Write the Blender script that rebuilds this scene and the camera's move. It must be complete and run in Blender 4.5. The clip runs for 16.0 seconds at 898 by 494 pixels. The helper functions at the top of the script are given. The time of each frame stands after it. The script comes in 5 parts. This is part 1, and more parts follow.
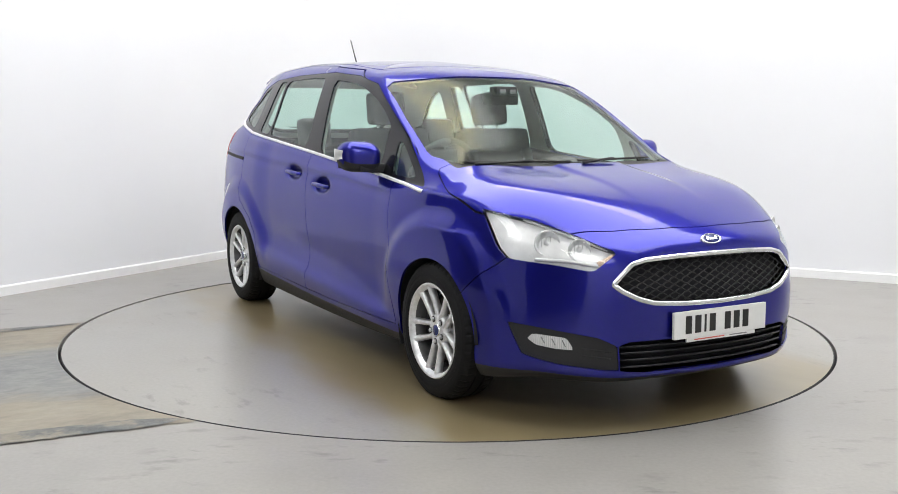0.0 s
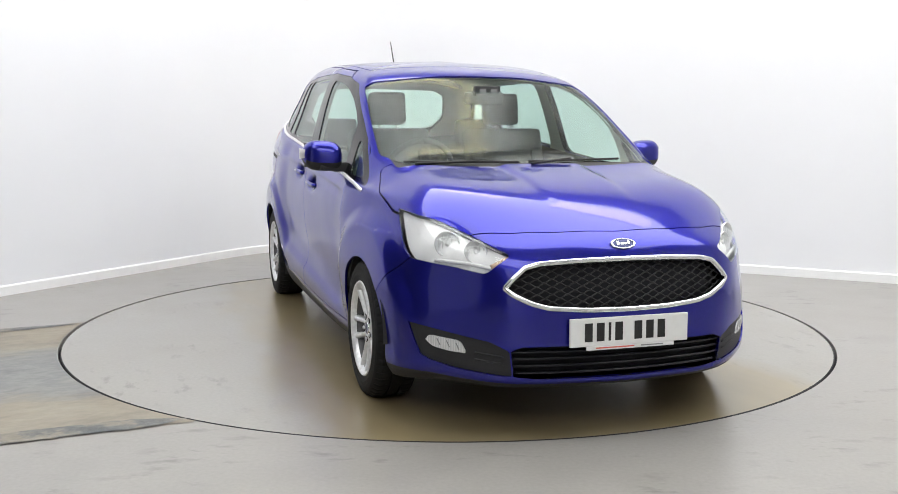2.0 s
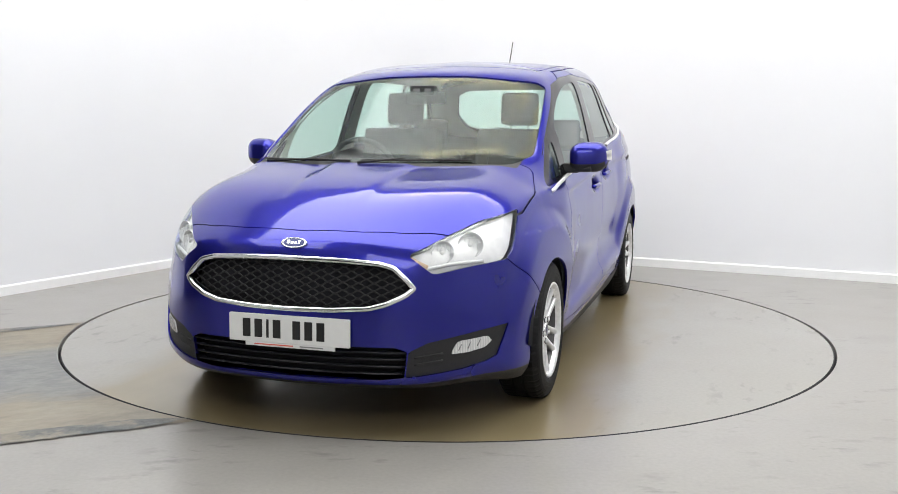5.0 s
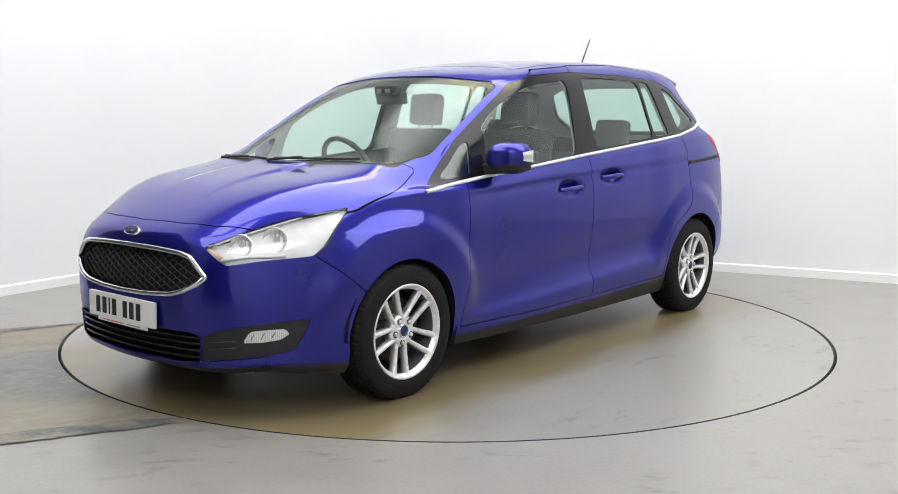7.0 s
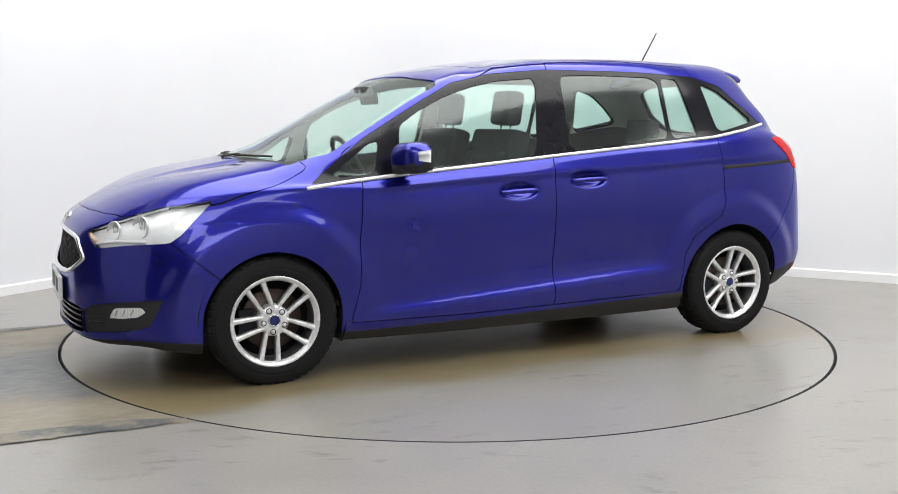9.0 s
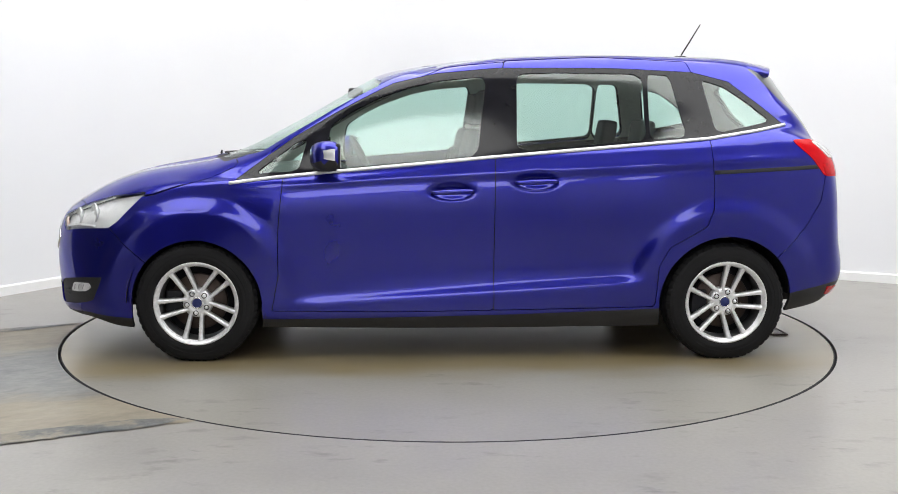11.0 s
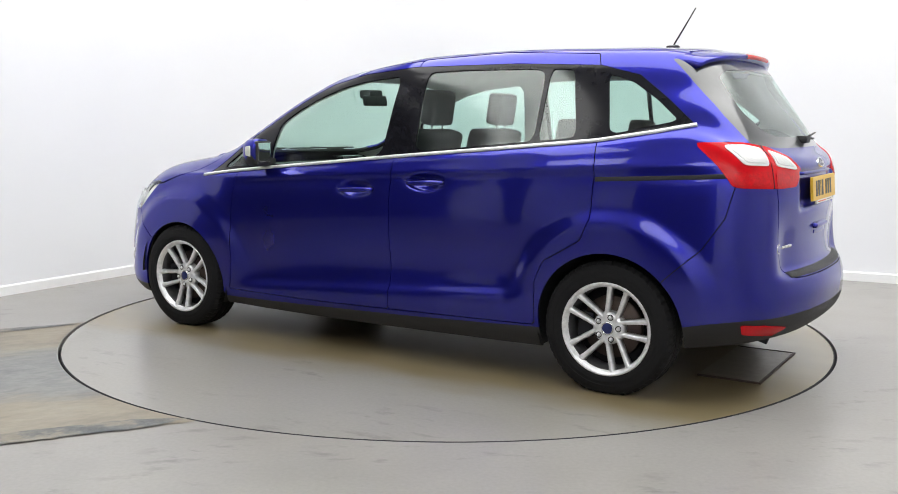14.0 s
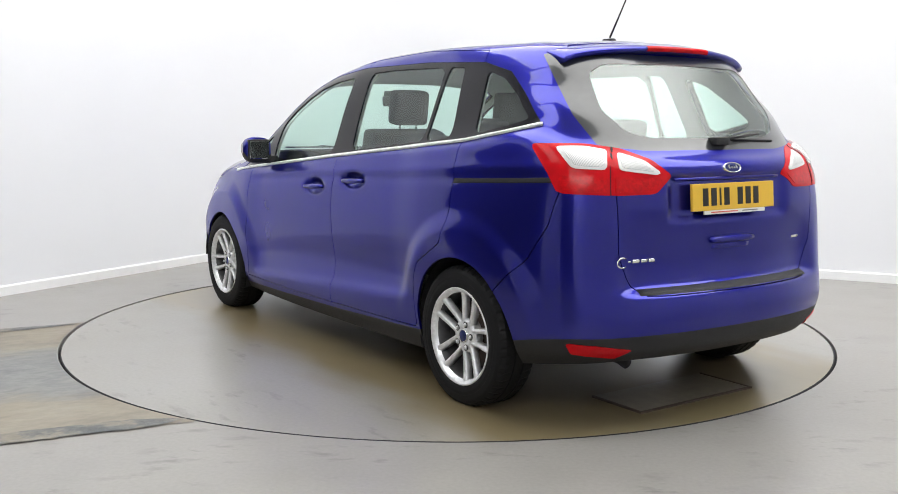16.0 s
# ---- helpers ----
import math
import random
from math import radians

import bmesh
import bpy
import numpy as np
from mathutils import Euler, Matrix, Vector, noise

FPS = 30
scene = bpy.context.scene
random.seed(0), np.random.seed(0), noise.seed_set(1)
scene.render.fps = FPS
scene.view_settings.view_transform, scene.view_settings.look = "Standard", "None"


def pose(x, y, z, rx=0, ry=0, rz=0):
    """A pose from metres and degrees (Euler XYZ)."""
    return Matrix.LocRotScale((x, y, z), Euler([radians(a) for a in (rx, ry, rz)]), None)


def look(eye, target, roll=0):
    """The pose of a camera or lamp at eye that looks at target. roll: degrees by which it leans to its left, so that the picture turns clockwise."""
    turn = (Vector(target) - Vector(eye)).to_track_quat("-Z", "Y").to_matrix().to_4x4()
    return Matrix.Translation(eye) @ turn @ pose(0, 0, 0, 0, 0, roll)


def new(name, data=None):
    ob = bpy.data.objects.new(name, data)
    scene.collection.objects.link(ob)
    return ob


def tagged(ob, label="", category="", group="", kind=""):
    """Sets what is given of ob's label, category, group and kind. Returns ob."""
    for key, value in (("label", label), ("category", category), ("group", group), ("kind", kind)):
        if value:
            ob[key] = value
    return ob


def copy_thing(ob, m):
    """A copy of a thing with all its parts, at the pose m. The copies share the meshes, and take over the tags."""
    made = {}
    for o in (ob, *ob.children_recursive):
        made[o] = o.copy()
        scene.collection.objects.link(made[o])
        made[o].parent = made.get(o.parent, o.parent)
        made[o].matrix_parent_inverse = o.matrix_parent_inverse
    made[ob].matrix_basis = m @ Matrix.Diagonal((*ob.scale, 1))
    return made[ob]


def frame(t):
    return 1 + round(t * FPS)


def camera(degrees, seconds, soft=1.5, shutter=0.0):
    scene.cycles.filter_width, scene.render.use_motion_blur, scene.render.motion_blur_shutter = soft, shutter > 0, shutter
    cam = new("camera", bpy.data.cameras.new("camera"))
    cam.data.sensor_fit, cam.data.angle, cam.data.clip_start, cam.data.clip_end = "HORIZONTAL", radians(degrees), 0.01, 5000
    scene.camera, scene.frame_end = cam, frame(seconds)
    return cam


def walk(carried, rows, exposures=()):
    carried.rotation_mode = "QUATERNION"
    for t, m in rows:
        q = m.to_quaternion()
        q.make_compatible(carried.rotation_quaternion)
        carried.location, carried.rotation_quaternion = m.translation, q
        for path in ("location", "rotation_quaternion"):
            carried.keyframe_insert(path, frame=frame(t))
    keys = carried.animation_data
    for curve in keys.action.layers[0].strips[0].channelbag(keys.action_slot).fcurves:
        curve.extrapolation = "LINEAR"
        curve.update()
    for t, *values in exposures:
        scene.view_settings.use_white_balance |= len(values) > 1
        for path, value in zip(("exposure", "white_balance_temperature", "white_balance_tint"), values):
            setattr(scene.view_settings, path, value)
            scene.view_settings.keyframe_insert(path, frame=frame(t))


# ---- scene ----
cam = camera(49.66, 16.0, soft=0.9)
EYE = Vector((0.0, -5.941, 1.2525))
AIM = EYE + Vector((0.000926, 0.9917, -0.12855))
walk(cam, [(0.0, look(EYE, AIM, 0.284)), (16.0, look(EYE, AIM, 0.284))])

# ---------------------------------------------------------------- light
world = bpy.data.worlds.new("studio_world")
world.use_nodes = True
world.node_tree.nodes["Background"].inputs[0].default_value = (0.75, 0.8, 0.9, 1)
world.node_tree.nodes["Background"].inputs[1].default_value = 0.02
scene.world = world
scene.view_settings.exposure = 0.0

CORNER = Vector((-1.378, 3.977, 0.0))        # where the two white walls meet
ALONG_L = Vector((-0.504, -0.864, 0.0))     # along the wall on one side, from the corner
ALONG_R = Vector((0.901, -0.4335, 0.0))      # along the other
CEILING = 5.0
PANEL_GLOW = 4.0
SOFT_GLOW = 4.05
TUBE_GLOW = 7.0
TUBE_SPOTS = [(1.15, 2.2), (1.15, 4.6)]


# ---------------------------------------------------------------- materials
class Nodes:
    """Small helper to write node trees."""

    def __init__(self, name):
        self.m = bpy.data.materials.new(name)
        self.m.use_nodes = True
        self.t = self.m.node_tree
        self.b = self.t.nodes["Principled BSDF"]
        self.out = self.t.nodes["Material Output"]

    def n(self, kind, **kw):
        node = self.t.nodes.new(kind)
        for k, v in kw.items():
            if k in node.inputs.keys():
                node.inputs[k].default_value = v
        return node

    def l(self, a, b):
        self.t.links.new(a, b)

    def coords(self):
        return self.n("ShaderNodeTexCoord").outputs["Object"]

    def noise(self, scale, detail=4.0, rough=0.55, vec=None):
        node = self.n("ShaderNodeTexNoise", Scale=scale, Detail=detail, Roughness=rough)
        self.l(vec or self.coords(), node.inputs["Vector"])
        return node.outputs["Fac"]

    def ramp(self, fac, stops):
        node = self.n("ShaderNodeValToRGB")
        els = node.color_ramp.elements
        while len(els) < len(stops):
            els.new(0.5)
        for e, (p, c) in zip(els, stops):
            e.position = p
            e.color = (*c, 1) if len(c) == 3 else c
        self.l(fac, node.inputs["Fac"])
        return node.outputs["Color"]

    def mix(self, fac, a, b, blend="MIX"):
        node = self.n("ShaderNodeMix")
        node.data_type, node.blend_type = "RGBA", blend
        for sock, v in ((node.inputs[0], fac), (node.inputs[6], a), (node.inputs[7], b)):
            if isinstance(v, (int, float)):
                sock.default_value = v
            elif isinstance(v, tuple):
                sock.default_value = (*v, 1)
            else:
                self.l(v, sock)
        return node.outputs[2]

    def bump(self, height, strength=0.2, distance=0.01):
        node = self.n("ShaderNodeBump", Strength=strength, Distance=distance)
        self.l(height, node.inputs["Height"])
        self.l(node.outputs["Normal"], self.b.inputs["Normal"])
        return node

    def set(self, **kw):
        for k, v in kw.items():
            key = k.replace("_", " ")
            self.b.inputs[key].default_value = (*v, 1) if isinstance(v, tuple) else v
        return self


def plain(name, color, rough=0.5, metal=0.0, grain=0.0, scale=60.0, vary=1.0, **more):
    g = Nodes(name)
    g.set(Roughness=rough, Metallic=metal, **more)
    fac = g.noise(scale)
    lo = tuple(c * (1 - 0.16 * vary) for c in color)
    hi = tuple(min(1, c * (1 + 0.14 * vary)) for c in color)
    g.l(g.ramp(fac, [(0.3, lo), (0.7, hi)]), g.b.inputs["Base Color"])
    if grain:
        g.bump(g.noise(scale * 6), grain, 0.002)
    return g.m


def make_paint():
    g = Nodes("blue_metallic_paint")
    g.set(Roughness=0.34, Metallic=0.85, Coat_Weight=1.0, Coat_Roughness=0.05, Coat_IOR=1.45, Specular_Tint=(0.28, 0.28, 0.70))
    v = g.n("ShaderNodeTexVoronoi", Scale=900.0)
    g.l(g.coords(), v.inputs["Vector"])
    flake = g.ramp(v.outputs["Color"], [(0.0, (0.0095, 0.0105, 0.205)), (1.0, (0.015, 0.0165, 0.315))])
    dust = g.noise(3.0, 5)
    g.l(g.mix(g.ramp(dust, [(0.45, (0, 0, 0)), (0.9, (0.05, 0.05, 0.05))]), flake, (0.10, 0.10, 0.20)), g.b.inputs["Base Color"])
    g.l(g.ramp(g.noise(2.2, 5), [(0.3, (0.27,) * 3), (0.75, (0.33,) * 3)]), g.b.inputs["Roughness"])
    return g.m


def make_glass(name, tint, gloss=0.03, sheen=0.06, most=0.9):
    """Thin pane: clear tinted pass-through with a mirror sheen that grows at grazing angles."""
    g = Nodes(name)
    tr = g.n("ShaderNodeBsdfTransparent")
    tr.inputs[0].default_value = (*tint, 1)
    gl = g.n("ShaderNodeBsdfGlossy", Roughness=gloss)
    gl.inputs[0].default_value = (0.95, 1.0, 0.98, 1)
    lw = g.n("ShaderNodeLayerWeight", Blend=0.5)
    pw = g.n("ShaderNodeMath")
    pw.operation = "POWER"
    pw.inputs[1].default_value = 5.0
    g.l(lw.outputs["Facing"], pw.inputs[0])
    fr = g.n("ShaderNodeMapRange")
    fr.inputs["To Min"].default_value = sheen
    fr.inputs["To Max"].default_value = most
    g.l(pw.outputs[0], fr.inputs["Value"])
    mx = g.n("ShaderNodeMixShader")
    g.l(fr.outputs[0], mx.inputs[0])
    g.l(tr.outputs[0], mx.inputs[1])
    g.l(gl.outputs[0], mx.inputs[2])
    g.l(mx.outputs[0], g.out.inputs[0])
    return g.m


def make_floor(name, base, warm, moved, coat, track=None):
    g = Nodes(name)
    co = g.n("ShaderNodeMapping")
    co.inputs["Location"].default_value = moved
    g.l(g.coords(), co.inputs["Vector"])
    vec = co.outputs["Vector"]
    big = g.noise(0.55, 2, 0.45, vec)
    mid = g.noise(3.5, 2, 0.45, vec)
    fine = g.noise(55, 3, 0.5, vec)
    c = g.mix(g.ramp(big, [(0.36, (0, 0, 0)), (0.70, (1, 1, 1))]), base, warm)
    c = g.mix(0.5, c, g.ramp(mid, [(0.3, (0.44, 0.44, 0.44)), (0.7, (0.56, 0.56, 0.56))]), "OVERLAY")
    c = g.mix(0.25, c, g.ramp(fine, [(0.3, (0.4,) * 3), (0.7, (0.6,) * 3)]), "OVERLAY")
    spots = g.ramp(g.noise(2.3, 2, 0.4, vec), [(0.60, (0, 0, 0)), (0.85, (0.2, 0.2, 0.2))])
    c = g.mix(spots, c, tuple(v * 0.55 for v in warm))
    # small dark smudges in loose groups, drawn out one way
    long = g.n("ShaderNodeMapping")
    long.inputs["Scale"].default_value = (0.55, 1.25, 1)
    g.l(vec, long.inputs["Vector"])
    smudge = g.ramp(g.noise(9, 4, 0.6, long.outputs["Vector"]), [(0.56, (0, 0, 0)), (0.68, (0.6,) * 3)])
    where = g.ramp(g.noise(1.3, 2, 0.5, vec), [(0.47, (0, 0, 0)), (0.60, (1, 1, 1))])
    c = g.mix(g.mix(1.0, smudge, where, "MULTIPLY"), c, tuple(v * 0.42 for v in warm))
    rough = g.ramp(mid, [(0.3, (0.30,) * 3), (0.75, (0.38,) * 3)])
    if track:
        # brown damp film along the track that cars drive over
        axes = g.n("ShaderNodeSeparateXYZ")
        g.l(g.coords(), axes.inputs[0])
        off = g.n("ShaderNodeMath")
        off.operation = "ABSOLUTE"
        g.l(axes.outputs["Y"], off.inputs[0])
        edge = g.n("ShaderNodeMath")
        edge.operation = "MULTIPLY_ADD"
        g.l(g.noise(2.6, 2, 0.5, long.outputs["Vector"]), edge.inputs[0])
        edge.inputs[1].default_value = 0.55
        g.l(off.outputs[0], edge.inputs[2])
        half = g.n("ShaderNodeMath")
        half.operation = "MULTIPLY"
        half.inputs[1].default_value = 0.5
        g.l(edge.outputs[0], half.inputs[0])
        film = g.ramp(half.outputs[0], [(0.66, (0.92,) * 3), (0.79, (0, 0, 0))])
        streak = g.ramp(g.noise(3.2, 2, 0.5, long.outputs["Vector"]), [(0.3, (0.80,) * 3), (0.7, (1.0,) * 3)])
        c = g.mix(film, c, g.mix(1.0, streak, track, "MULTIPLY"))
        rough = g.mix(film, rough, (0.28,) * 3)
    g.l(c, g.b.inputs["Base Color"])
    g.l(rough, g.b.inputs["Roughness"])
    g.set(Coat_Weight=coat, Coat_Roughness=0.26, Coat_IOR=1.5)
    return g.m


def make_patch():
    """Worn strip of floor where the paint has come off in smears."""
    g = Nodes("worn_floor_patch")
    mp = g.n("ShaderNodeMapping")
    mp.inputs["Rotation"].default_value = (0, 0, -0.50)
    g.l(g.coords(), mp.inputs["Vector"])
    mq = g.n("ShaderNodeMapping")
    mq.inputs["Scale"].default_value = (0.9, 1.7, 1)
    g.l(mp.outputs["Vector"], mq.inputs["Vector"])
    vec = mq.outputs["Vector"]
    # grey scraped band along the middle, brown sand-coloured bands beside it
    axes = g.n("ShaderNodeSeparateXYZ")
    g.l(g.coords(), axes.inputs[0])

    def math_node(op, a, b):
        node = g.n("ShaderNodeMath")
        node.operation = op
        for sock, v in zip(node.inputs, (a, b)):
            if isinstance(v, float):
                sock.default_value = v
            else:
                g.l(v, sock)
        return node.outputs[0]

    across = math_node("ADD", math_node("MULTIPLY", axes.outputs["X"], 0.48), math_node("MULTIPLY", axes.outputs["Y"], -0.877))
    off = math_node("ABSOLUTE", math_node("ADD", across, -0.07), 0.0)
    off = math_node("ADD", off, math_node("MULTIPLY", g.noise(1.6, 6, 0.6, vec), 0.9))
    band = g.ramp(math_node("MULTIPLY", off, 0.5), [(0.44, (0, 0, 0)), (0.52, (1, 1, 1))])
    a = g.noise(2.4, 10, 0.66, vec)
    grey = g.ramp(a, [(0.36, (0.115, 0.12, 0.125)), (0.46, (0.20, 0.20, 0.195)), (0.52, (0.15, 0.155, 0.158)), (0.64, (0.225, 0.22, 0.205))])
    sand = g.ramp(a, [(0.34, (0.165, 0.145, 0.112)), (0.50, (0.235, 0.205, 0.155)), (0.66, (0.26, 0.235, 0.19))])
    c = g.mix(band, grey, sand)
    c = g.mix(0.4, c, g.ramp(g.noise(14, 8, 0.7, vec), [(0.35, (0.35,) * 3), (0.65, (0.62,) * 3)]), "OVERLAY")
    g.l(c, g.b.inputs["Base Color"])
    g.set(Roughness=0.42)
    g.bump(g.noise(9, 7, 0.7, vec), 0.15, 0.01)
    return g.m


def make_seam():
    g = Nodes("dark_filler_smear")
    a = g.noise(6, 9, 0.72)
    b = g.noise(26, 6, 0.7)
    c = g.ramp(a, [(0.40, (0.065, 0.07, 0.075)), (0.50, (0.12, 0.12, 0.118)), (0.56, (0.20, 0.18, 0.145))])
    g.l(g.mix(0.5, c, g.ramp(b, [(0.35, (0.3,) * 3), (0.65, (0.65,) * 3)]), "OVERLAY"), g.b.inputs["Base Color"])
    g.set(Roughness=0.45)
    g.bump(b, 0.3, 0.01)
    return g.m


def make_wall():
    g = Nodes("white_wall_paint")
    g.set(Roughness=0.6)
    c = g.ramp(g.noise(0.7, 4), [(0.3, (0.738, 0.748, 0.786)), (0.7, (0.765, 0.775, 0.812))])
    g.l(c, g.b.inputs["Base Color"])
    g.bump(g.noise(120, 3), 0.03, 0.002)
    return g.m


def make_ribbed():
    """Clear lamp plastic over fine upright ribs."""
    g = Nodes("ribbed_clear_lens")
    w = g.n("ShaderNodeTexWave", Scale=60.0, Distortion=0.6)
    w.bands_direction = "Y"
    g.l(g.coords(), w.inputs["Vector"])
    g.l(g.ramp(w.outputs["Fac"], [(0.25, (0.48, 0.49, 0.50)), (0.6, (0.66, 0.66, 0.66))]), g.b.inputs["Base Color"])
    g.set(Roughness=0.15, Coat_Weight=0.6, Coat_Roughness=0.03)
    g.bump(w.outputs["Fac"], 0.3, 0.003)
    return g.m


def make_glow(name, color, strength):
    g = Nodes(name)
    g.set(Base_Color=color, Emission_Color=color, Emission_Strength=strength)
    return g.m


PAINT = make_paint()
GLASS = make_glass("tinted_window_glass", (0.72, 0.89, 0.83), 0.12, 0.085)
REARPANE = make_glass("rear_window_glass", (0.70, 0.88, 0.81), 0.26, 0.16)
SCREEN = make_glass("windscreen_glass", (0.80, 0.93, 0.87), 0.14, 0.022, 0.75)
LENS = make_glass("clear_lamp_lens", (0.98, 0.985, 0.99), 0.03, 0.045)
WALL = make_wall()
FLOOR = make_floor("grey_painted_concrete", (0.262, 0.253, 0.240), (0.245, 0.233, 0.214), (3, 1, 0), 0.25)
TABLE = make_floor("worn_turntable_paint", (0.255, 0.247, 0.230), (0.240, 0.226, 0.200), (0, 0, 0), 0.6, (0.215, 0.168, 0.085))
PATCH = make_patch()
SEAM = make_seam()
BLACK = plain("black_textured_plastic", (0.013, 0.013, 0.015), 0.6, 0, 0.25, 80)
GLOSSBLACK = plain("gloss_black_trim", (0.008, 0.008, 0.011), 0.12, 0, 0, 20, 1.0, Specular_IOR_Level=0.28)
FRIT = plain("black_glass_border", (0.022, 0.024, 0.026), 0.08, 0, 0, 20, 1.0, Coat_Weight=1.0, Coat_IOR=1.5, Coat_Roughness=0.3)
LINER = plain("dark_inner_metal", (0.008, 0.008, 0.012), 0.8)
CHROME = plain("polished_chrome", (0.78, 0.79, 0.80), 0.12, 1.0, 0, 30)
SATIN = plain("satin_bright_trim", (0.84, 0.84, 0.85), 0.28, 0.4, 0, 30)
ALLOY = plain("silver_alloy", (0.78, 0.785, 0.80), 0.30, 0.5, 0, 40)
RUBBER = plain("tyre_rubber", (0.008, 0.008, 0.009), 0.7, 0, 0.3, 50, 1.0, Specular_IOR_Level=0.22)
# alloy colour darkened to hold the shade between the spokes
BARREL = plain("shade_grey_alloy", (0.11, 0.11, 0.115), 0.45, 0.4, 0, 40)
STEEL = plain("brake_steel", (0.10, 0.075, 0.065), 0.5, 0.7, 0.1, 30)
FABRIC = plain("charcoal_seat_fabric", (0.032, 0.034, 0.037), 0.9, 0, 0.5, 90)
SOFT = plain("dark_dashboard_plastic", (0.028, 0.029, 0.031), 0.65, 0, 0.3, 70)
HEADLINER = plain("pale_headliner", (0.60, 0.59, 0.55), 0.9, 0, 0.2, 90)
REDLENS = plain("red_lamp_plastic", (0.52, 0.005, 0.010), 0.12, 0, 0, 15, 1.0, Specular_IOR_Level=0.15)
WHITELENS = plain("frosted_white_lens", (0.68, 0.68, 0.68), 0.12, 0, 0, 30, 0.3)
RIBBED = make_ribbed()
AMBER = plain("amber_tinted_lens", (0.60, 0.42, 0.30), 0.15)
REFLECTOR = plain("lamp_reflector", (0.80, 0.81, 0.82), 0.22, 0.45, 0, 10)
BEZEL = plain("white_lamp_bezel", (0.94, 0.94, 0.94), 0.25, 0.1, 0, 10)
PLATEWHITE = plain("white_reflective_plate", (0.74, 0.74, 0.73), 0.35, 0, 0, 30, 0.15)
PLATEYELLOW = plain("yellow_reflective_plate", (0.74, 0.46, 0.04), 0.35, 0, 0, 30, 0.15)
INK = plain("plate_black", (0.012, 0.012, 0.012), 0.4)
REDINK = plain("red_print", (0.65, 0.12, 0.08), 0.5)
GREYINK = plain("grey_print", (0.22, 0.22, 0.23), 0.5)
BADGEBLUE = plain("badge_dark_blue", (0.02, 0.03, 0.13), 0.15, 0.2)
WARMGLOW = make_glow("far_fill_glow", (0.985, 0.985, 0.965), PANEL_GLOW)
SOFTGLOW = make_glow("broad_fill_glow", (0.985, 0.985, 0.965), SOFT_GLOW)
TUBEGLOW = make_glow("lit_tube", (1.0, 0.90, 0.60), TUBE_GLOW)
SKIRT = plain("white_skirting_paint", (0.79, 0.795, 0.81), 0.45, 0, 0, 8, 0.15)
CEILPAINT = plain("white_ceiling_paint", (0.78, 0.78, 0.79), 0.8, 0, 0, 3)
DARKOPENING = plain("dark_opening_tone", (0.035, 0.035, 0.040), 0.6, 0, 0, 4)
GREYWALL = plain("grey_wall_paint", (0.55, 0.55, 0.56), 0.7, 0, 0, 2)


# ---------------------------------------------------------------- mesh helpers
def put(name, me, material, parent=None, label="", m=None):
    if material is not None:
        me.materials.append(material)
    ob = new(name, me)
    if parent is not None:
        ob.parent = parent
    if m is not None:
        ob.matrix_basis = m
    if label:
        ob["label"] = label
    return ob


def part(name, bm, material, parent=None, label="", smooth=False, m=None):
    me = bpy.data.meshes.new(name)
    if smooth:
        for f in bm.faces:
            f.smooth = True
    bm.to_mesh(me)
    bm.free()
    return put(name, me, material, parent, label, m)


def box(bm, lo, hi, bevel=0.0, turn=None, segments=2):
    """A bevelled box from corner lo to corner hi, turned about its centre."""
    lo, hi = Vector(lo), Vector(hi)
    c, s = (lo + hi) / 2, hi - lo
    mat = Matrix.Translation(c) @ (turn or Matrix.Identity(4)) @ Matrix.Diagonal((*s, 1))
    r = bmesh.ops.create_cube(bm, size=1.0, matrix=mat)
    if bevel:
        es = list({e for v in r["verts"] for e in v.link_edges})
        bmesh.ops.bevel(bm, geom=es, offset=bevel, segments=segments, profile=0.7, affect="EDGES")
    return bm


def lathe(bm, profile, n=48, axis="y"):
    """Spins (radius, offset) pairs about the y or z axis."""
    rings = []
    for r, o in profile:
        ring = []
        for k in range(n):
            a = 2 * math.pi * k / n
            p = (r * math.cos(a), o, r * math.sin(a)) if axis == "y" else (r * math.cos(a), r * math.sin(a), o)
            ring.append(bm.verts.new(p))
        rings.append(ring)
    for a, b in zip(rings, rings[1:]):
        for k in range(n):
            bm.faces.new((a[k], a[(k + 1) % n], b[(k + 1) % n], b[k]))
    return bm


def tube(bm, pts, r, n=8, r_end=None):
    """A round rod along a line of points."""
    pts = [Vector(p) for p in pts]
    rings = []
    for i, p in enumerate(pts):
        d = (pts[min(i + 1, len(pts) - 1)] - pts[max(i - 1, 0)]).normalized()
        s = d.cross(Vector((0, 0, 1)) if abs(d.z) < 0.9 else Vector((1, 0, 0))).normalized()
        u = s.cross(d)
        rr = r if r_end is None else r + (r_end - r) * i / (len(pts) - 1)
        rings.append([bm.verts.new(p + rr * (math.cos(2 * math.pi * k / n) * s + math.sin(2 * math.pi * k / n) * u)) for k in range(n)])
    for a, b in zip(rings, rings[1:]):
        for k in range(n):
            bm.faces.new((a[k], a[(k + 1) % n], b[(k + 1) % n], b[k]))
    bm.faces.new(rings[0][::-1])
    bm.faces.new(rings[-1])
    return bm


